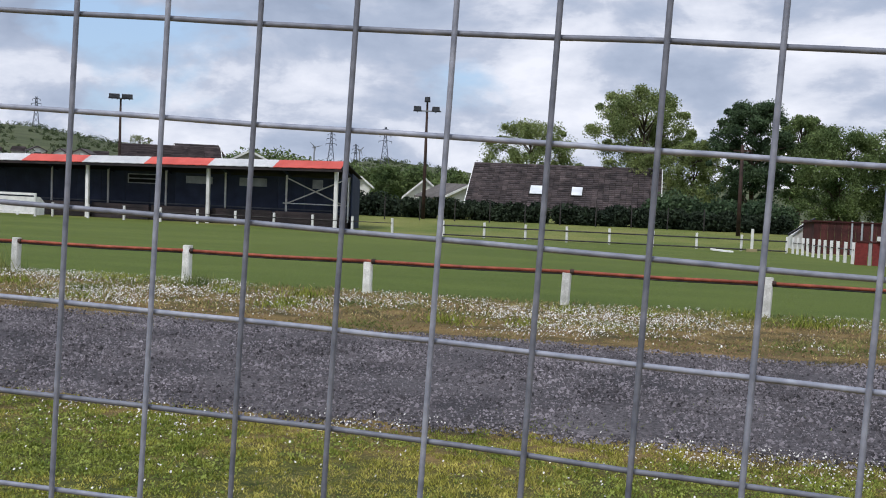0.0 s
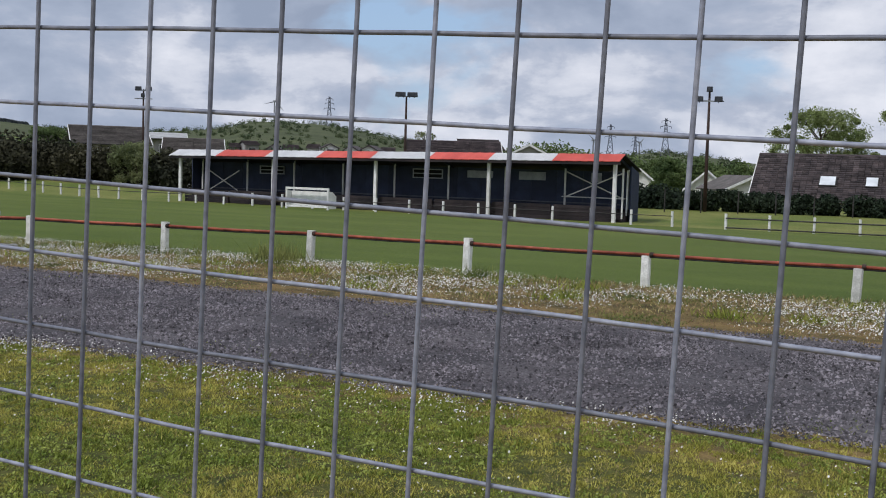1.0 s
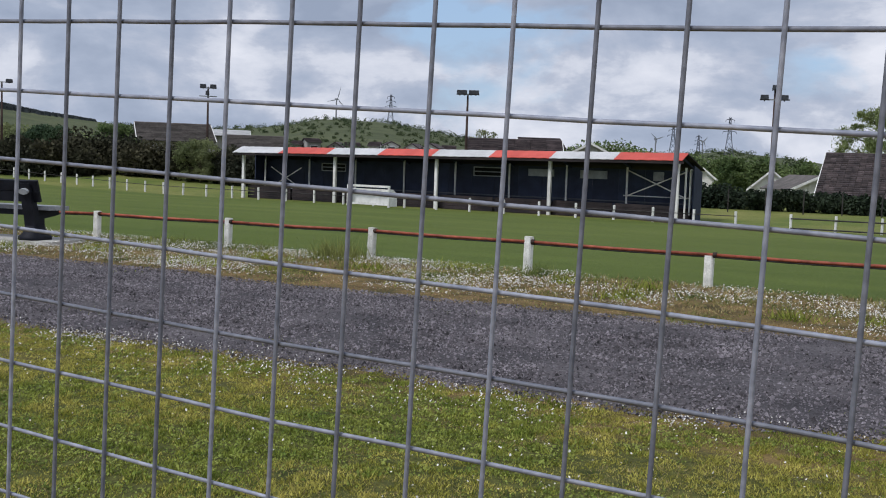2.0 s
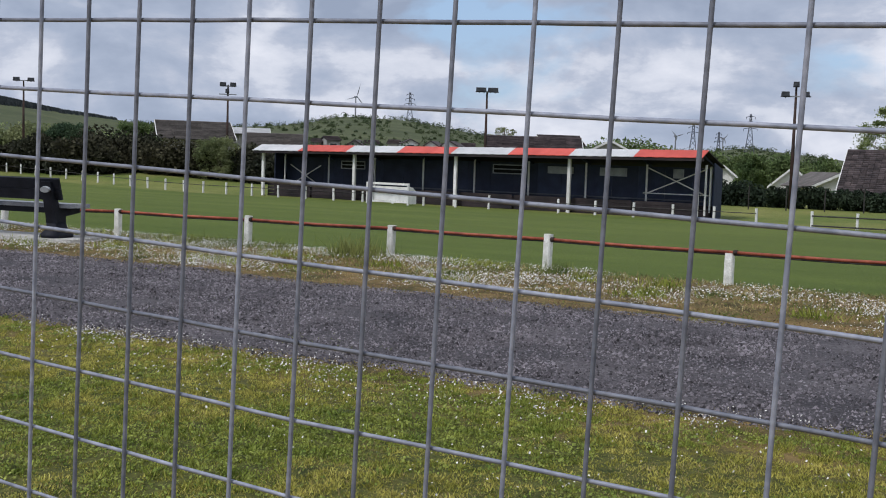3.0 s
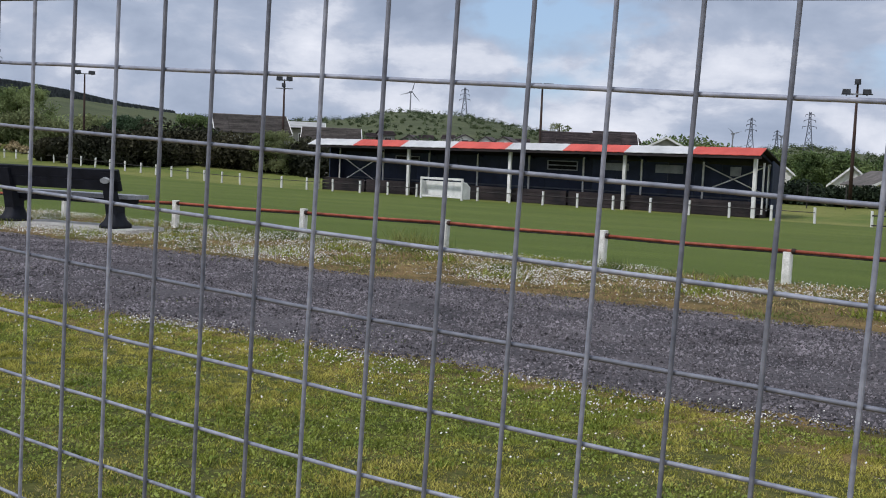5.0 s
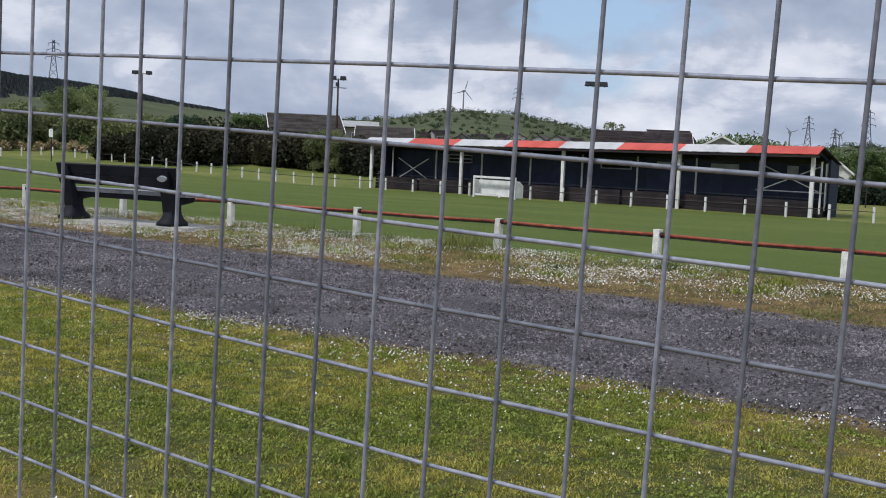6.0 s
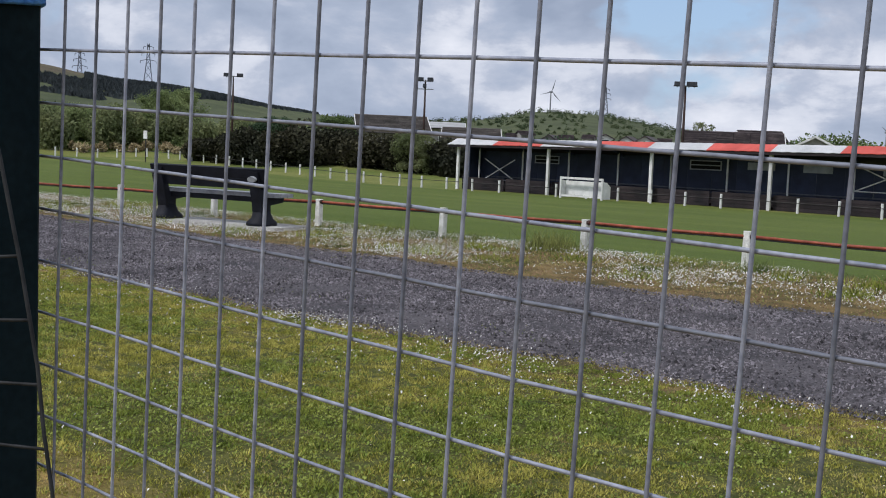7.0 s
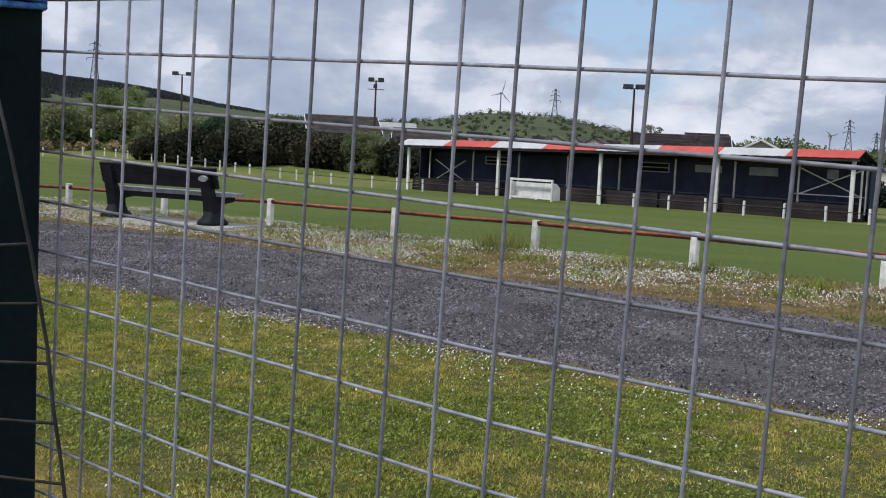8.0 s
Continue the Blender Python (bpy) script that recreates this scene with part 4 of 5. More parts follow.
def build_tree(az, r, top_el, spread, mat, label, seed, leaves=9000, size=0.26, low=0.25, airy=1.0, squash=0.8):
    x, y = spot(az, r)
    z0 = height(x, y)
    h = EYE.z + r * math.tan(radians(top_el)) - z0
    rng = np.random.default_rng(seed)
    tree = thing("tree", Matrix.Translation((x, y, z0)), label, "tree", "trees round the ground")
    f = Form()
    f.tube([(0, 0, -0.3), (0.1, 0.05, h * 0.2), (-0.05, 0.1, h * 0.45), (0.05, 0, h * 0.75)], [0.045 * h * 0.55, 0.035 * h * 0.55, 0.022 * h * 0.55, 0.008 * h * 0.5], 8)
    cs, rs = [], []
    n = 120
    for k in range(n):
        t = (k + 0.5) / n
        zz = h * (low + (0.97 - low) * rng.uniform(0, 1) ** 0.8)
        u = (zz / h - low) / (1 - low)
        wid = spread * math.sqrt(max(0.05, 1 - (2 * u - 0.85) ** 2 * 0.62)) * rng.uniform(0.3, 1.12)
        a = rng.uniform(0, 2 * math.pi)
        c = np.array([wid * 0.86 * math.cos(a), wid * 0.86 * math.sin(a), zz])
        rad = spread * rng.uniform(0.12, 0.25) * airy
        if k % 4 == 0:
            rad *= 0.5
            c[:2] *= 1.18
        c[2] = min(c[2], h - rad * squash * rng.uniform(0.6, 1.6))
        cs.append(c)
        rs.append([rad, rad, rad * squash])
        s = Vector((0, 0, max(h * 0.16, zz - spread * 0.5)))
        e = Vector(c)
        if k < 30:
            f.tube([s, s.lerp(e, 0.55) + Vector((0, 0, 0.1 * spread)), e], [0.012 * h * 0.6, 0.008 * h * 0.6, 0.003 * h * 0.6], 5)
    part("trunk", f, BARK, tree, smooth=True)
    me = soup("crown", leaf_quads(rng, np.array(cs), np.array(rs), int(leaves * 3.7), size * 0.40), 4, mat)
    ob = new("crown", me)
    ob.parent = tree


def build_bank(name, pts, mat, label, category, seed, leaves, size, depth=1.2, lumps=1.0):
    """A run of hedge or scrub along (bearing, distance, top elevation) points."""
    rng = np.random.default_rng(seed)
    cs, rs = [], []
    for (a0, r0, e0), (a1, r1, e1) in zip(pts, pts[1:]):
        steps = max(2, int(abs(a1 - a0) * radians(1) * r0 / (0.9 * lumps)))
        for k in range(steps):
            t = (k + rng.uniform(0, 1)) / steps
            az, r = a0 + (a1 - a0) * t, r0 + (r1 - r0) * t + rng.uniform(-depth, depth)
            x, y = spot(az, r)
            zb = height(x, y)
            top = max(0.8, EYE.z + r * math.tan(radians(e0 + (e1 - e0) * t)) - zb) * rng.uniform(0.82, 1.04)
            for j in range(3):
                rad = min(top * 0.42, 1.3 * lumps) * rng.uniform(0.8, 1.2)
                zc = zb + rad * 0.6 + (top - rad * 1.4) * j / 2 * rng.uniform(0.85, 1.0)
                cs.append([x + rng.uniform(-0.5, 0.5), y + rng.uniform(-0.5, 0.5), zc])
                rs.append([rad, rad, rad * 0.85])
    me = soup(name, leaf_quads(rng, np.array(cs), np.array(rs), leaves * 2, size * 0.72), 4, mat)
    tagged(new(name, me), label, category, kind="stuff")


def build_planting():
    build_bank("hedge", [(18.6, 69, -0.55), (15, 68, -0.68), (11, 67, -0.80), (5, 66, -0.85), (-1.5, 66, -0.9), (-4, 66, -0.9)], LEAF_HEDGE, "dark clipped hedge behind the pitch", "hedge", 31, 40000, 0.16, 0.6, 0.55)
    build_bank("hedge", [(52.5, 93, 0.0), (51.2, 90, 0.3), (50, 88, 0.65), (48, 88, 0.85), (46.6, 88, 1.0), (45.2, 88, 0.75), (44, 88, 0.6), (42, 86, 0.6), (40.3, 84, 0.4), (38.6, 82, 0.2)], HEDGE_WILD, "tall dark hedge at the end of the pitch", "hedge", 32, 42000, 0.2, 1.6, 1.3)
    build_bank("scrub", [(66, 112, 1.5), (61, 110, 1.4), (58, 108, 1.2), (55.5, 108, 1.3), (53, 108, 1.3), (51.4, 106, 1.0), (49, 106, 1.1)], LEAF_OLIVE, "olive green scrub and saplings beyond the pitch", "bushes", 33, 34000, 0.24, 4.0, 1.5)
    build_bank("scrub", [(62, 110, 0.45), (58, 110, 0.3), (55, 109, 0.4), (51.6, 104, 0.1)], HAZE_LEAF, "low green bushes at the edge of the rough grass", "bushes", 34, 12000, 0.2, 2.0, 1.0)
    build_bank("scrub", [(66, 230, 1.3), (60, 240, 1.2), (56, 240, 1.25), (52, 250, 1.1), (48, 260, 0.95), (46, 260, 0.9)], HAZE_LEAF, "hedgerow trees along far fields", "bushes", 56, 13000, 0.38, 10, 3.0)
    build_bank("reeds", [(58, 104, -0.4), (55.6, 104, -0.5), (54.6, 104, -0.25), (53.4, 103, -0.4), (52.6, 102, -0.3), (51.8, 101, -0.6)], REED, "dry straw coloured reeds in the rough grass", "reeds", 35, 3000, 0.16, 1.0, 0.7)
    build_bank("scrub", [(37.6, 120, 0.6), (34, 130, 0.6), (30, 130, 0.5), (28.9, 130, 0.7)], LEAF_DARK, "dark bushes and garden trees behind the stand", "bushes", 36, 9000, 0.25, 3, 1.2)
    build_bank("scrub", [(23.4, 160, 1.35), (22, 165, 1.45), (20.6, 165, 1.3), (19.4, 165, 1.0)], LEAF_MID, "green trees among far houses", "bushes", 37, 9000, 0.35, 3, 1.8)
    build_bank("scrub", [(18.3, 175, 0.75), (16, 180, 0.85), (13.8, 180, 0.75), (11.3, 180, 0.5)], LEAF_MID, "band of green trees behind white bungalows", "bushes", 38, 14000, 0.4, 5, 2.2)
    build_bank("scrub", [(2.4, 70, -0.2), (0, 70, 0.0), (-2, 70, -0.2), (-4.4, 70, -0.5)], LEAF_DARK, "dark bushes under tall trees", "bushes", 39, 16000, 0.18, 1.4, 1.0)
    build_tree(53.6, 111, 2.25, 3.4, HAZE_LEAF, "round bushy green tree beyond the rough grass", 41, 9000, 0.2, 0.1)
    build_tree(58.6, 111, 1.3, 3.8, HAZE_LEAF, "low spreading green tree in the scrub", 42, 7000, 0.2, 0.1)
    build_tree(48.6, 92, 1.15, 2.2, LEAF_DARK, "dark rounded tree in the tall hedge", 43, 7000, 0.2, 0.1)
    build_tree(45.6, 94, 1.35, 2.0, LEAF_MID, "small green tree above the tall hedge", 44, 6000, 0.2, 0.1)
    build_tree(41.6, 84, 0.75, 1.9, LEAF_OLIVE, "thin leafed sapling by the hedge", 45, 4000, 0.16, 0.1)
    build_tree(15.6, 98, 0.75, 1.55, LEAF_MID, "bushy green garden tree by white bungalows", 46, 7000, 0.18, 0.2)
    build_tree(8.5, 100, 3.25, 4.2, LEAF_LIGHT, "light green tree rising behind the brown roof", 48, 9000, 0.2, 0.3, 0.85)
    build_tree(3.0, 92, 5.0, 4.6, LEAF_LIGHT, "large airy spring-green tree", 49, 15000, 0.21, 0.22, 0.82)
    build_tree(0.5, 88, 2.6, 2.6, LEAF_LIGHT, "spring-green lower tree beside the large one", 50, 7000, 0.19, 0.15)
    build_tree(-2.2, 84, 4.5, 3.0, LEAF_DARK, "dense dark green chestnut tree", 51, 15000, 0.22, 0.15)
    build_tree(-4.4, 90, 3.9, 2.6, LEAF_MID, "green tree behind the dark chestnut", 52, 9000, 0.2, 0.2, 0.85)
    build_tree(-6.3, 78, 3.4, 3.3, LEAF_MID, "wide leafy green tree behind the red shed", 53, 14000, 0.19, 0.1)
    build_tree(-9.2, 80, 3.4, 3.6, LEAF_MID, "wide leafy green tree beside the red shed", 54, 12000, 0.19, 0.1)
    build_tree(27.6, 140, 1.75, 2.0, LEAF_OLIVE, "bare twiggy tree above far roofs", 55, 1500, 0.2, 0.3, 0.8)


build_planting()


def build_hedge_posts():
    for k in range(11):
        az = 17.4 - 1.75 * k
        x, y = spot(az, 64.5)
        z0 = height(x, y)
        p = part("hedge_post", Form().rod((0, 0, -0.1), (0, 0, EYE.z + 64.5 * math.tan(radians(-0.78)) - z0), 0.035, n=8), RAIL_DARK)
        p.matrix_basis = pose(x, y, z0, 0, 0.6 * math.sin(3 * k), 0)
        tagged(p, "thin grey fence post in front of the hedge", "post", "posts along the hedge")


build_hedge_posts()


def build_far_woods():
    rng = np.random.default_rng(71)
    tri = []
    for k in range(16000):
        az = rng.uniform(46.5, 66)
        rr = rng.uniform(480, 830) if rng.random() < 0.75 else rng.uniform(760, 830)
        if az < 50 and rng.random() < 0.55:
            continue
        if az < 57 and rr < 480 + 28 * (57 - az):
            continue
        if (az > 57.6 and rr > 540 + 12 * (66 - az)) or (rr < 560 and noise.noise(Vector((az * 0.7, rr * 0.02, 5))) > 0.22):
            continue
        x, y = spot(az, rr)
        z = height(x, y)
        h, w = rng.uniform(1.3, 2.2), rng.uniform(1.5, 2.6)
        for j in range(3):
            t = rng.uniform(0, math.pi)
            dx, dy = w * math.cos(t), w * math.sin(t)
            tri.append([[x - dx, y - dy, z - 1], [x + dx, y + dy, z - 1], [x, y, z + h]])
    me = soup("conifer_wood", np.array(tri), 3, CONIFER)
    tagged(new("conifer_wood", me), "dark conifer plantation along the far ridge", "wood", kind="stuff")
    cs, rs = [], []
    for k in range(1500):
        az = rng.uniform(12, 46)
        rr = rng.uniform(330, 885)
        dense = 0.5 + 0.5 * noise.noise(Vector((az * 0.35, rr * 0.012, 3)))
        if rng.random() > dense + 0.12:
            continue
        x, y = spot(az, rr)
        q = rng.uniform(0.9, 2.6) * rr / 880
        cs.append([x, y, height(x, y) + q * 0.5])
        rs.append([q * 1.3, q * 1.3, q])
    me = soup("hill_scrub", leaf_quads(rng, np.array(cs), np.array(rs), 58000, 0.40), 4, HILL_SCRUB)
    tagged(new("hill_scrub", me), "dark scrub and hedgerow trees over the hillside", "bushes", kind="stuff")


build_far_woods()


# ---- pylons and wind turbines far off ----
def build_pylon(az, r, top_el, base_el):
    x, y = spot(az, r)
    z0 = EYE.z + r * math.tan(radians(base_el))
    z0 = min(z0, height(x, y))
    h = EYE.z + r * math.tan(radians(top_el)) - z0
    p = thing("pylon", Matrix.Translation((x, y, z0)) @ Matrix.Rotation(radians(az), 4, "Z"), "grey steel lattice electricity pylon on the skyline", "pylon", "far pylons")
    s = r / 700 * 0.23
    def width(t):
        return h * (0.10 * (1 - t) ** 1.6 + 0.018)
    lv = [0, 0.2, 0.38, 0.53, 0.66, 0.78, 0.89, 1.0]
    for sx in (-1, 1):
        part("leg", Form().tube([(sx * width(t), 0, h * t) for t in lv], s, 4), PYLON, p)
    for a, b in zip(lv, lv[1:]):
        part("brace", Form().rod((-width(a), 0, h * a), (width(b), 0, h * b), s * 0.6, n=4), PYLON, p)
        part("brace", Form().rod((width(a), 0, h * a), (-width(b), 0, h * b), s * 0.6, n=4), PYLON, p)
    for t, half in ((0.62, 0.17), (0.78, 0.14), (0.92, 0.11)):
        part("arm", Form().tube([(-h * half, 0, h * t), (0, 0, h * (t + 0.035)), (h * half, 0, h * t)], s * 0.8, 4), PYLON, p)
        for q in (-1, 1):
            part("insulator", Form().rod((q * h * half, 0, h * t), (q * h * half, 0, h * (t - 0.05)), s * 0.6, n=4), PYLON, p)


for spec in ((15.75, 620, 2.66, 1.0), (18.42, 900, 2.3, 0.8), (57.83, 880, 3.9, 1.9), (54.7, 880, 4.4, 2.3), (32.36, 940, 3.28, 1.75), (17.2, 1100, 1.75, 0.9)):
    build_pylon(*spec)


def build_turbine(az, r, hub_el, base_el, blade, spin):
    x, y = spot(az, r)
    z0 = min(EYE.z + r * math.tan(radians(base_el)), height(x, y))
    h = EYE.z + r * math.tan(radians(hub_el)) - z0
    t = thing("wind_turbine", Matrix.Translation((x, y, z0)) @ Matrix.Rotation(radians(az + 25), 4, "Z"), "pale three-bladed wind turbine on the hill", "wind turbine", "far wind turbines")
    part("tower", Form().tube([(0, 0, -2), (0, 0, h)], [r * 0.0008, r * 0.0005], 8), STEEL_GREY, t)
    part("nacelle", Form().box((0, 0, h), (r * 0.0014, r * 0.004, r * 0.0016), None, 0.0), STEEL_GREY, t)
    for k in range(3):
        a = radians(spin + 120 * k)
        c, s = math.cos(a), math.sin(a)
        q = r * 0.00045
        pts = [(q * -s, 0, q * c), (blade * 0.3 * c + q * -s, 0, blade * 0.3 * s + q * c), (blade * c, 0, blade * s), (blade * 0.3 * c - q * -s, 0, blade * 0.3 * s - q * c)]
        part("blade", Form().prism([(px, -r * 0.0025, h + pz) for px, _, pz in pts], (0, 0, 0), (0, r * 0.0003, 0)), STEEL_GREY, t)


build_turbine(35.05, 900, 2.95, 1.9, 10.5, 75)
build_turbine(19.25, 900, 1.5, 0.8, 6.5, 20)
build_turbine(17.0, 1300, 1.45, 0.8, 6.5, 50)


# ---- red shed at the corner ----
def build_shed():
    x0, y0 = spot(-5.2, 53)
    m = Matrix.Translation((x0, y0, height(x0, y0))) @ Matrix.Rotation(radians(4), 4, "Z")
    shed = thing("red_shed", m, "dark red boarded shed with upright battens", "shed")
    w, d, h = 6.5, 3.0, EYE.z + 53 * math.tan(radians(-1.12)) - height(x0, y0)
    n = 22
    for k in range(n):
        part("wall_board", Form().box((w * (k + 0.5) / n, 0, h / 2), (w / n - 0.015, 0.05, h), None, 0.0), SHED_RED, shed)
    part("side_wall", Form().box((0.03, d / 2, h / 2), (0.05, d, h), None, 0.0), SHED_RED, shed)
    part("roof", Form().prism([(-0.1, -0.1, h), (-0.1, -0.1, h + 0.06), (-0.1, d, h - 0.10), (-0.1, d, h - 0.16)], (0, 0, 0), (w + 0.2, 0, 0)), SHED_RED, shed)
    for k in range(7):
        part("batten", Form().box((1.6 + 0.42 * k, -0.06, h / 2 + 0.05), (0.07, 0.05, h + 0.1), None, 0.0), GREY_PANEL, shed)
    xb, yb = spot(-7.2, 38.6)
    bar = thing("red_barrier", Matrix.Translation((xb, yb, height(xb, yb))) @ Matrix.Rotation(radians(-12), 4, "Z"), "low barrier of red and pale upright boards", "barrier")
    for k in range(9):
        part("board", Form().box((0.12 + 0.26 * k, 0, 0.36), (0.38 if k % 2 == 0 else 0.10, 0.03, 0.74), None, 0.0), SHED_BRIGHT if k % 2 == 0 else RENDER_GREY, bar)
    part("top_rail", Form().box((1.17, -0.01, 0.75), (2.4, 0.06, 0.05), None, 0.0), SHED_RED, bar)
    part("white_box", Form().box((0.75, -0.05, 0.86), (0.36, 0.2, 0.14), None, 0.03), WHITE, bar, "small white box on the barrier")
    x, y = spot(-4.65, 56)
    hut = thing("white_hut", Matrix.Translation((x, y, height(x, y))) @ Matrix.Rotation(radians(20), 4, "Z"), "small white gabled hut with a dark roof", "hut")
    hh = EYE.z + 56 * math.tan(radians(-1.05)) - height(x, y)
    part("wall", Form().prism([(-0.40, 0, 0), (0.40, 0, 0), (0.40, 0, hh - 0.1), (-0.40, 0, hh - 0.75)], (0, 0, 0), (0, 0.5, 0)), WHITE, hut)
    part("roof", Form().prism([(-0.65, -0.1, hh - 0.78), (0.6, -0.1, hh + 0.02), (0.6, -0.1, hh + 0.1), (-0.65, -0.1, hh - 0.68)], (0, 0, 0), (0, 0.12, 0)), LAMP_BLACK, hut)
    x, y = spot(-2.4, 50.5)
    mk = thing("yellow_marker", Matrix.Translation((x, y, height(x, y))), "small yellow and white upright marker on a foot", "marker")
    part("board", Form().box((0, 0, 0.5), (0.12, 0.06, 0.95), None, 0.01), WHITE, mk)
    part("foot", Form().box((0, 0, 0.06), (0.45, 0.3, 0.12), None, 0.03), REED, mk)
    x, y = spot(-1.0, 47.6)
    bd = thing("pale_board", Matrix.Translation((x, y, height(x, y) + 0.01)), "pale board lying flat on the grass", "board")
    part("board", Form().box((0, 0, 0.04), (0.9, 0.5, 0.06), Matrix.Rotation(radians(4), 3, "Y"), 0.0), WHITE, bd)
    x, y = spot(54.76, 88)
    sg = thing("small_sign", Matrix.Translation((x, y, height(x, y))), "small white sign on a post in the scrub", "sign")
    top = EYE.z + 88 * math.tan(radians(0.25)) - height(x, y)
    part("sign_post", Form().rod((0, 0, -0.2), (0, -0.02, top), 0.04, n=8), RAIL_DARK, sg)
    part("sign_board", Form().box((0, -0.05, top - 0.3), (0.45, 0.03, 0.6), None, 0.0), WHITE, sg)


build_shed()


# ---- grass blades, daisies, stones ----
def blades(rng, x, y, z, h, w, lean):
    n = len(x)
    t = rng.uniform(0, 2 * np.pi, n)
    p = np.stack([x, y, z], 1)
    side = np.stack([np.cos(t), np.sin(t), np.zeros(n)], 1) * (w * rng.uniform(0.7, 1.3, n))[:, None]
    u = rng.uniform(0, 2 * np.pi, n)
    k = lean * h * rng.uniform(0.2, 1.2, n)
    tip = p + np.stack([np.cos(u) * k, np.sin(u) * k, h], 1)
    return np.stack([p - side, p + side, tip], 1)


def wedge(rng, n, y0, y1, a0=-16.0, a1=66.0):
    """Random places between two distances from the fence, within the bearings that are seen."""
    y = np.sqrt(rng.uniform(y0 ** 2, y1 ** 2, n))
    lo, hi = -np.tan(np.radians(a1)) * (y + 0.6), -np.tan(np.radians(a0)) * (y + 0.6)
    return lo + (hi - lo) * rng.uniform(0, 1, n), y


def patch(x, y, scale, seed):
    return np.array([noise.noise(Vector((a * scale, b * scale, seed))) for a, b in zip(x, y)])


def discs(rng, x, y, z, r, sides=6):
    n = len(x)
    t = np.linspace(0, 2 * np.pi, sides, endpoint=False)[None, :] + rng.uniform(0, 6, n)[:, None]
    nx, ny = rng.normal(0, 0.45, n), rng.normal(-0.35, 0.45, n)
    px, py = np.cos(t) * r[:, None], np.sin(t) * r[:, None]
    pz = -(px * nx[:, None] + py * ny[:, None])
    return np.stack([x[:, None] + px, y[:, None] + py, z[:, None] + pz], 2)


def build_lawn():
    rng = np.random.default_rng(81)
    x, y = wedge(rng, 700000, 0.9, 6.3)
    q = patch(x, y, 0.9, 2)
    clump = patch(x, y, 9.0, 5)
    far_edge = np.array([edge(a, PATH_NEAR, 1.7) for a in x])
    seen = (np.hypot(x, y + 0.6) > 3.7) | (rng.uniform(0, 1, len(x)) < 0.3)
    keep = seen & (y < far_edge + rng.normal(0, 0.09, len(x)) - 0.03) & (rng.uniform(-0.9, 0.9, len(x)) < 0.5 + 0.8 * q + 1.2 * clump)
    keep &= rng.uniform(0, 1, len(x)) < 0.25 + (y + 0.8 * q - 1.4) / 1.2
    x, y, q, clump = x[keep], y[keep], q[keep], clump[keep]
    h = rng.uniform(0.007, 0.021, len(x)) * (1 + 0.5 * q) * (1 + 1.5 * clump)
    # fewer deep blades leftwards puts the brighter light there into the lawn colour
    deep = 1.2 * patch(x, y, 0.75, 21) + 0.9 * patch(x, y, 2.6, 23) + 0.5 * clump + rng.normal(0, 0.16, len(x)) > -0.04 + 0.25 * np.clip((-x - 2.5) / 3, 0, 1)
    for name, m, mat, label in (("lawn_grass", ~deep, BLADE, "short patchy yellow-green lawn grass"), ("deep_lawn_grass", deep, BLADE_DEEP, "darker green tufts in the patchy lawn")):
        me = soup(name, blades(rng, x[m], y[m], np.full(m.sum(), -0.003), h[m], 0.0040, 1.0), 3, mat)
        tagged(new(name, me), label, "grass", kind="stuff")
    # clover and small broad leaves between the blades
    x, y = wedge(rng, 150000, 1.6, 5.9)
    q = 1.2 * patch(x, y, 0.75, 21) + 0.9 * patch(x, y, 2.6, 23) + 0.8 * patch(x, y, 7.0, 25)
    keep = (q > rng.normal(-0.05, 0.3, len(x))) & (y < 5.5) & (np.hypot(x, y + 0.6) > 3.4)
    x, y = x[keep], y[keep]
    me = soup("clover", discs(rng, x, y, rng.uniform(0.003, 0.017, len(x)), rng.uniform(0.0035, 0.0078, len(x)), 4), 4, CLOVER)
    tagged(new("clover", me), "low dark clover leaves through the lawn", "clover", kind="stuff")
    x, y = wedge(rng, 100000, 0.9, 6.2)
    q = patch(x, y, 1.6, 9)
    keep = (q > 0.08) | (y > 5.2) | (y < 2.1 + 0.5 * q)
    x, y = x[keep], y[keep]
    me = soup("dry_grass", blades(rng, x, y, np.full(len(x), -0.003), rng.uniform(0.008, 0.020, len(x)), 0.0028, 1.3), 3, STRAW)
    tagged(new("dry_grass", me), "straw coloured dead blades in the lawn", "grass", kind="stuff")


build_lawn()


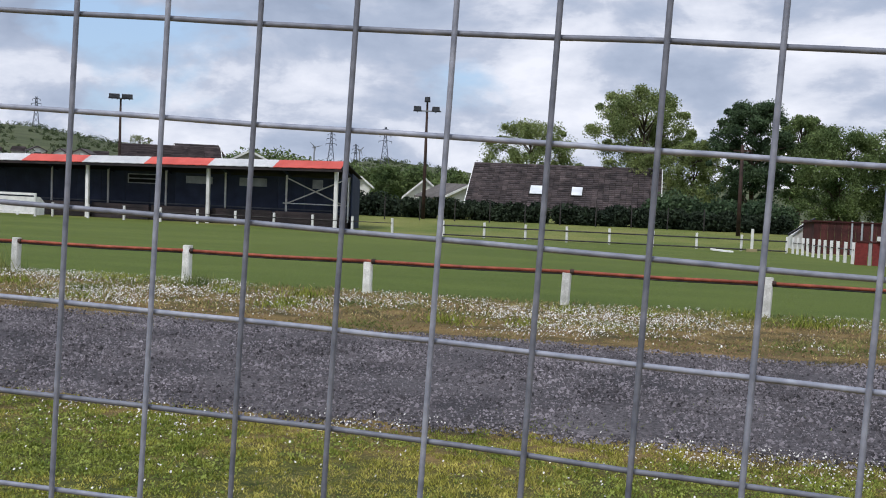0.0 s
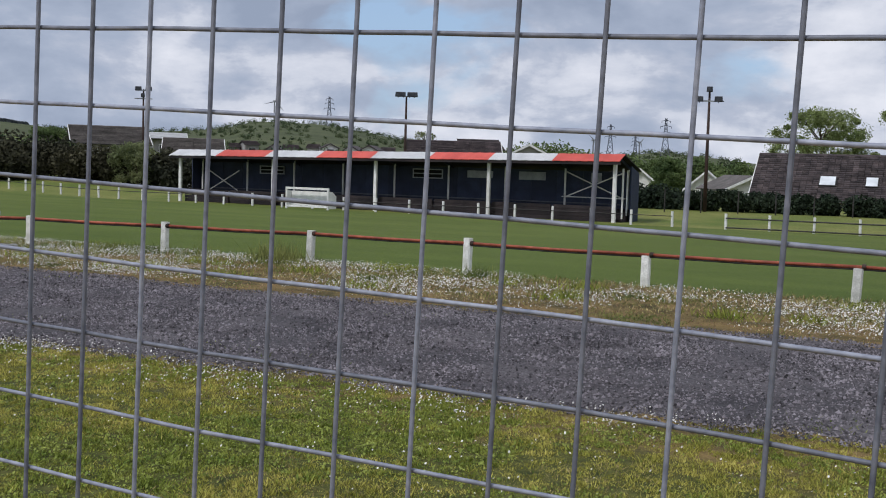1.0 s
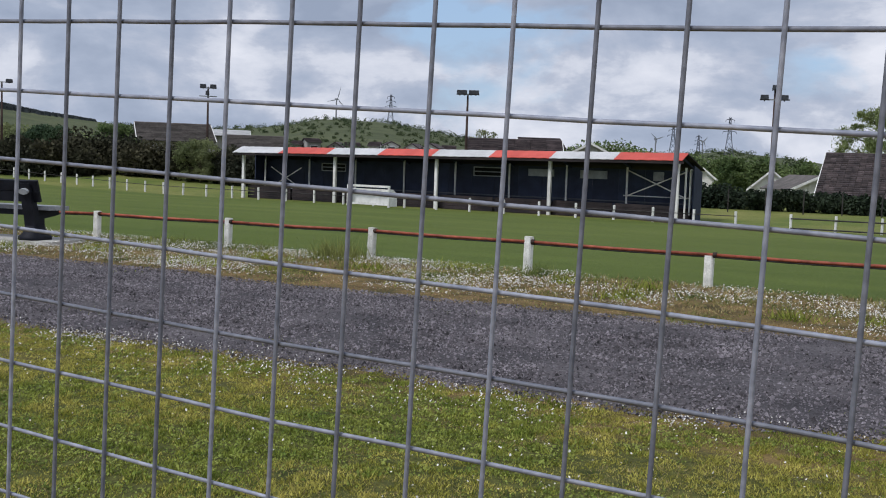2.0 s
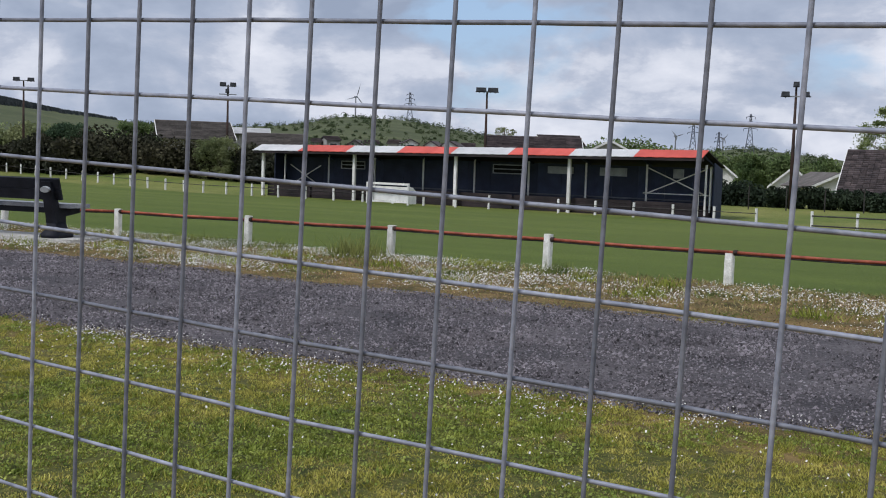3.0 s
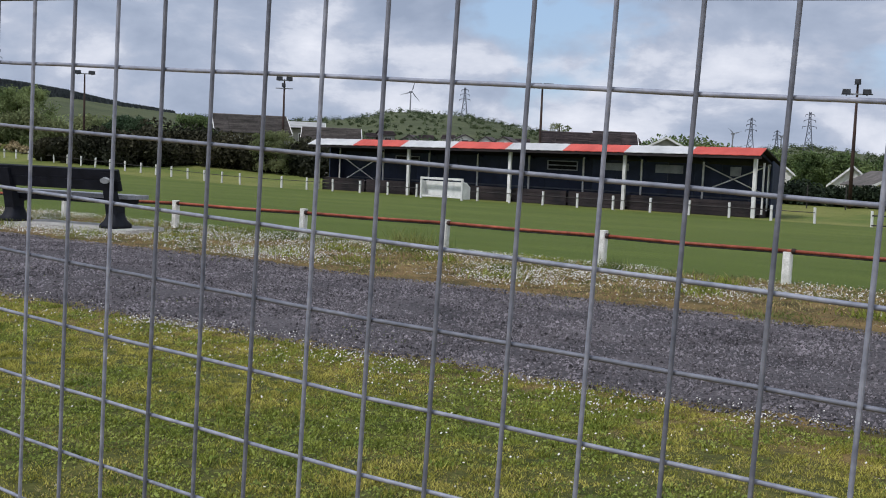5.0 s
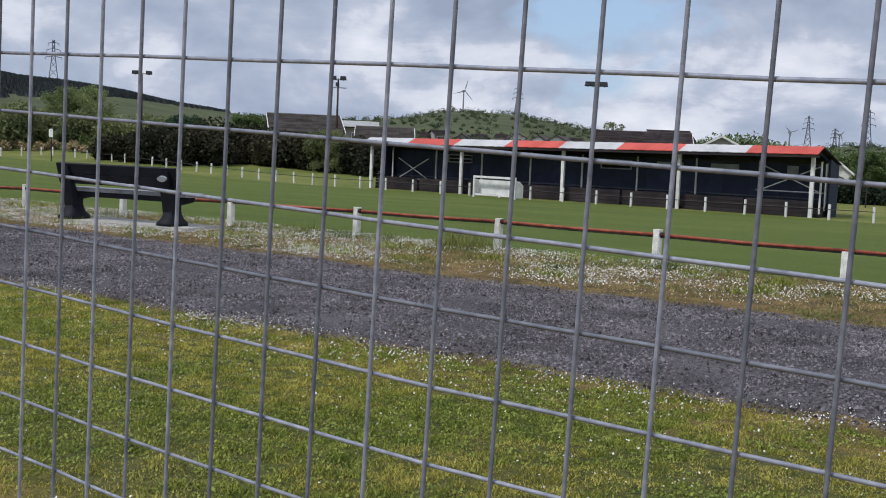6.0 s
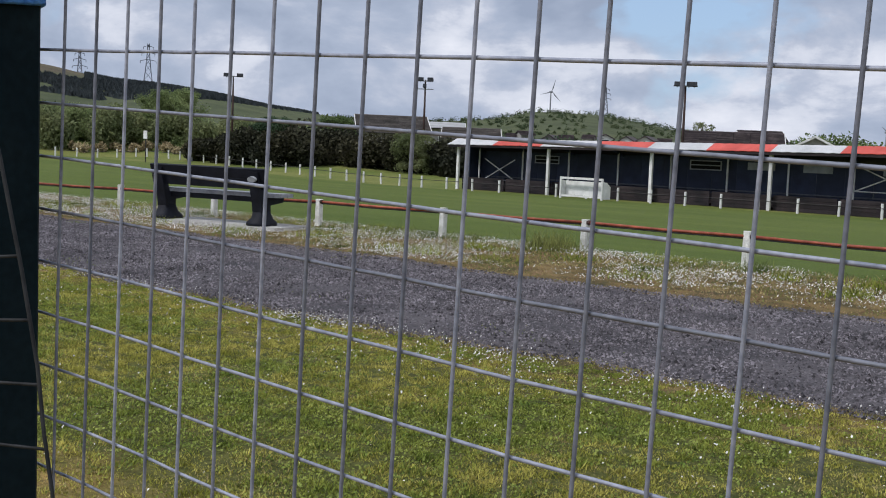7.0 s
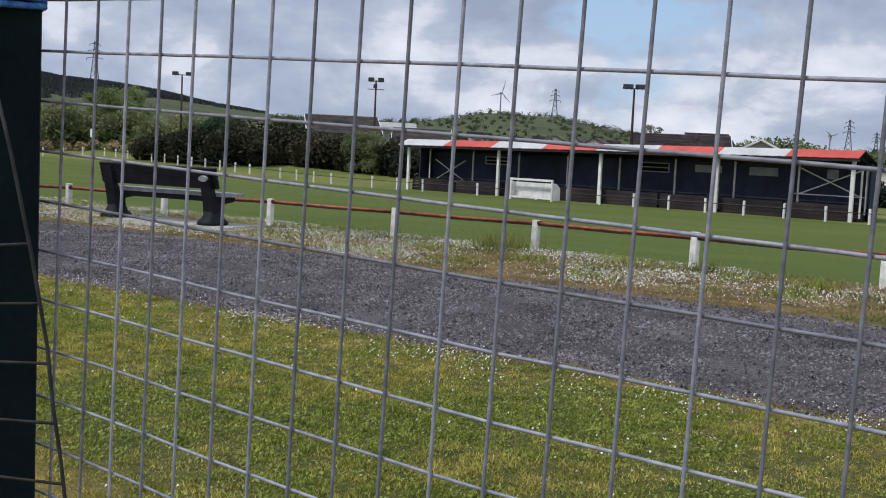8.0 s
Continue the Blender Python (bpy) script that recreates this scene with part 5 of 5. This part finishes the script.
def build_verge():
    rng = np.random.default_rng(82)
    x, y = wedge(rng, 150000, 9.6, 13.7)
    far_edge = np.array([edge(a, PATH_FAR, 8.3) for a in x])
    q = patch(x, y, 0.8, 4)
    k = (y - far_edge) / (13.6 - far_edge)
    bald = patch(x, y, 2.4, 31) + 0.6 * patch(x, y, 6.0, 33)
    keep = (k > rng.normal(0.0, 0.05, len(x))) & (k < rng.normal(0.95, 0.05, len(x))) & (bald > rng.normal(-0.28, 0.2, len(x)) + 0.2 * np.clip(0.2 - k, 0, 1))
    x, y, q, k = x[keep], y[keep], q[keep], k[keep]
    green = rng.uniform(0, 1, len(x)) < 0.30 + 1.1 * q + 0.12 * k
    rust = ~green & (rng.uniform(0, 1, len(x)) < 0.22 - 0.35 * q + 0.45 * (k < 0.22))
    h = rng.uniform(0.012, 0.05, len(x)) * (0.5 + 0.7 * np.clip(k, 0, 1)) * (1 + 0.9 * q)
    for name, m, mat, label in (("verge_weeds", green, WEED, "tangled green weeds along the verge"), ("verge_straw", ~green & ~rust, STRAW, "dry straw coloured grass along the verge"), ("verge_seed_heads", rust, RUST, "brown seed heads among the verge grass")):
        me = soup(name, blades(rng, x[m], y[m], np.full(m.sum(), -0.004), h[m], 0.0072, 1.5), 3, mat)
        tagged(new(name, me), label, "grass", kind="stuff")
    # tall clumps by the posts
    n = 3600
    cx = rng.choice([-9.4, -9.2, -9.0, -12.2, -16.3, -13.1, -10.6, -6.1, -11.4, -17.0], n) + rng.normal(0, 0.13, n)
    cy = np.where(cx < -13, 12.2, 12.85) + rng.normal(0, 0.2, n)
    hh = (0.07 + 0.33 * rng.uniform(0, 1, n) ** 1.8) * np.where(np.abs(cx + 9.2) < 0.7, 1.15, 0.62)
    me = soup("tall_grass", blades(rng, cx, cy, np.full(n, -0.004), hh * rng.uniform(0.5, 1.0, n), 0.006, 0.8), 3, WEED)
    tagged(new("tall_grass", me), "tall green grass tufts by the pitch posts", "grass", kind="stuff")
    # low green tufts scattered through the dry grass
    spots = [(rng.uniform(-21, 1.5), rng.uniform(10.3, 13.2), rng.uniform(0.07, 0.22)) for k in range(44)]
    n = 6000
    pick = rng.integers(0, len(spots), n)
    sx, sy, sr = np.array(spots)[pick].T
    me = soup("verge_tufts", blades(rng, sx + rng.normal(0, 1, n) * sr * 1.3, sy + rng.normal(0, 1, n) * sr, np.full(n, -0.004), rng.uniform(0.03, 0.13, n), 0.007, 0.9), 3, BLADE_DEEP)
    tagged(new("verge_tufts", me), "low dark green tufts among dry verge grass", "grass", kind="stuff")
    # weeds come up here and there through the gravel
    spots = [(rng.uniform(-20, 1.5), rng.uniform(6.0, 9.6), rng.uniform(0.06, 0.26)) for k in range(34)]
    n = 1500
    sx, sy, sr = np.array(spots)[rng.integers(0, len(spots), n)].T
    me = soup("path_weeds", blades(rng, sx + rng.normal(0, 1.2, n) * sr, sy + rng.normal(0, 0.7, n) * sr, np.full(n, 0.02), rng.uniform(0.010, 0.028, n), 0.005, 1.4), 3, WEED)
    tagged(new("path_weeds", me), "sparse yellow-green weeds in the gravel", "weeds", kind="stuff")
    # daisies
    x, y = wedge(rng, 105000, 9.9, 13.4)
    q = patch(x, y, 0.55, 6) + 0.7 * patch(x, y, 2.2, 8) + 0.4 * patch(x, y, 6.0, 10)
    k = (y - 9.9) / 3.5
    keep = rng.uniform(-0.4, 1.0, len(x)) < q * 1.4 + 0.40 - 0.9 * np.abs(k - 0.58) - 0.22 * np.clip((x + 9) / 6, 0, 1) + 0.28 * np.clip((-x - 8) / 4, 0, 1)
    x, y = x[keep], y[keep]
    me = soup("verge_daisies", discs(rng, x, y, rng.uniform(0.025, 0.065, len(x)), rng.uniform(0.003, 0.0088, len(x)), 5), 5, PETAL)
    tagged(new("verge_daisies", me), "drifts of small white daisies on the verge", "flowers", kind="stuff")
    x, y = wedge(rng, 52000, 4.7, 6.05)
    q = patch(x, y, 0.7, 12) + 0.5 * patch(x, y, 2.5, 14) + 0.3 * patch(x, y, 7.0, 16)
    keep = (rng.uniform(-0.3, 1.0, len(x)) < q * 1.3 - 0.02) & (np.abs(y - 5.6) < rng.exponential(0.22, len(x)))
    x, y = x[keep], y[keep]
    x2, y2 = wedge(rng, 2600, 1.4, 5.6)
    q2 = patch(x2, y2, 1.1, 18)
    keep = rng.uniform(-0.6, 0.6, len(x2)) < q2 + 0.25 * (y2 - 4.2)
    x, y = np.concatenate([x, x2[keep]]), np.concatenate([y, y2[keep]])
    me = soup("lawn_daisies", discs(rng, x, y, rng.uniform(0.014, 0.032, len(x)), rng.uniform(0.0025, 0.0062, len(x)), 6), 6, PETAL)
    tagged(new("lawn_daisies", me), "small white daisies scattered at the lawn edge", "flowers", kind="stuff")



build_verge()


def build_stones():
    rng = np.random.default_rng(83)
    x, y = wedge(rng, 185000, 5.5, 10.1)
    y0 = np.array([edge(a, PATH_NEAR, 1.7) for a in x])
    y1 = np.array([edge(a, PATH_FAR, 8.3) for a in x])
    keep = (y > y0 - 0.06) & (y < y1 + 0.06)
    x, y, y0, y1 = x[keep], y[keep], y0[keep], y1[keep]
    t = np.clip((y - y0) / (y1 - y0), 0, 1)
    z = 0.004 + 0.035 * np.sin(np.pi * t)
    n = len(x)
    r = np.minimum(rng.lognormal(-4.93, 0.46, n), 0.020)
    o = np.array([[1, 0, 0], [0, 1, 0], [-1, 0, 0], [0, -1, 0], [0, 0, 1]], float)
    a = rng.uniform(0, 2 * np.pi, n)
    R = np.zeros((n, 3, 3))
    R[:, 0, 0], R[:, 0, 1], R[:, 1, 0], R[:, 1, 1], R[:, 2, 2] = np.cos(a), -np.sin(a), np.sin(a), np.cos(a), 1
    v = o[None] * rng.uniform(0.6, 1.3, (n, 5, 1)) * np.array([1.2, 0.8, 1.05])
    v = np.einsum("nij,nkj->nki", R, v) * r[:, None, None] + np.stack([x, y, z], 1)[:, None]
    f = np.array([[0, 1, 4], [1, 2, 4], [2, 3, 4], [3, 0, 4]])
    me = bpy.data.meshes.new("path_stones")
    me.from_pydata(v.reshape(-1, 3).tolist(), [], (f[None] + 5 * np.arange(n)[:, None, None]).reshape(-1, 3).tolist())
    me.materials.append(STONE)
    tagged(new("path_stones", me), "loose grey stones on the gravel path", "gravel", kind="stuff")


build_stones()
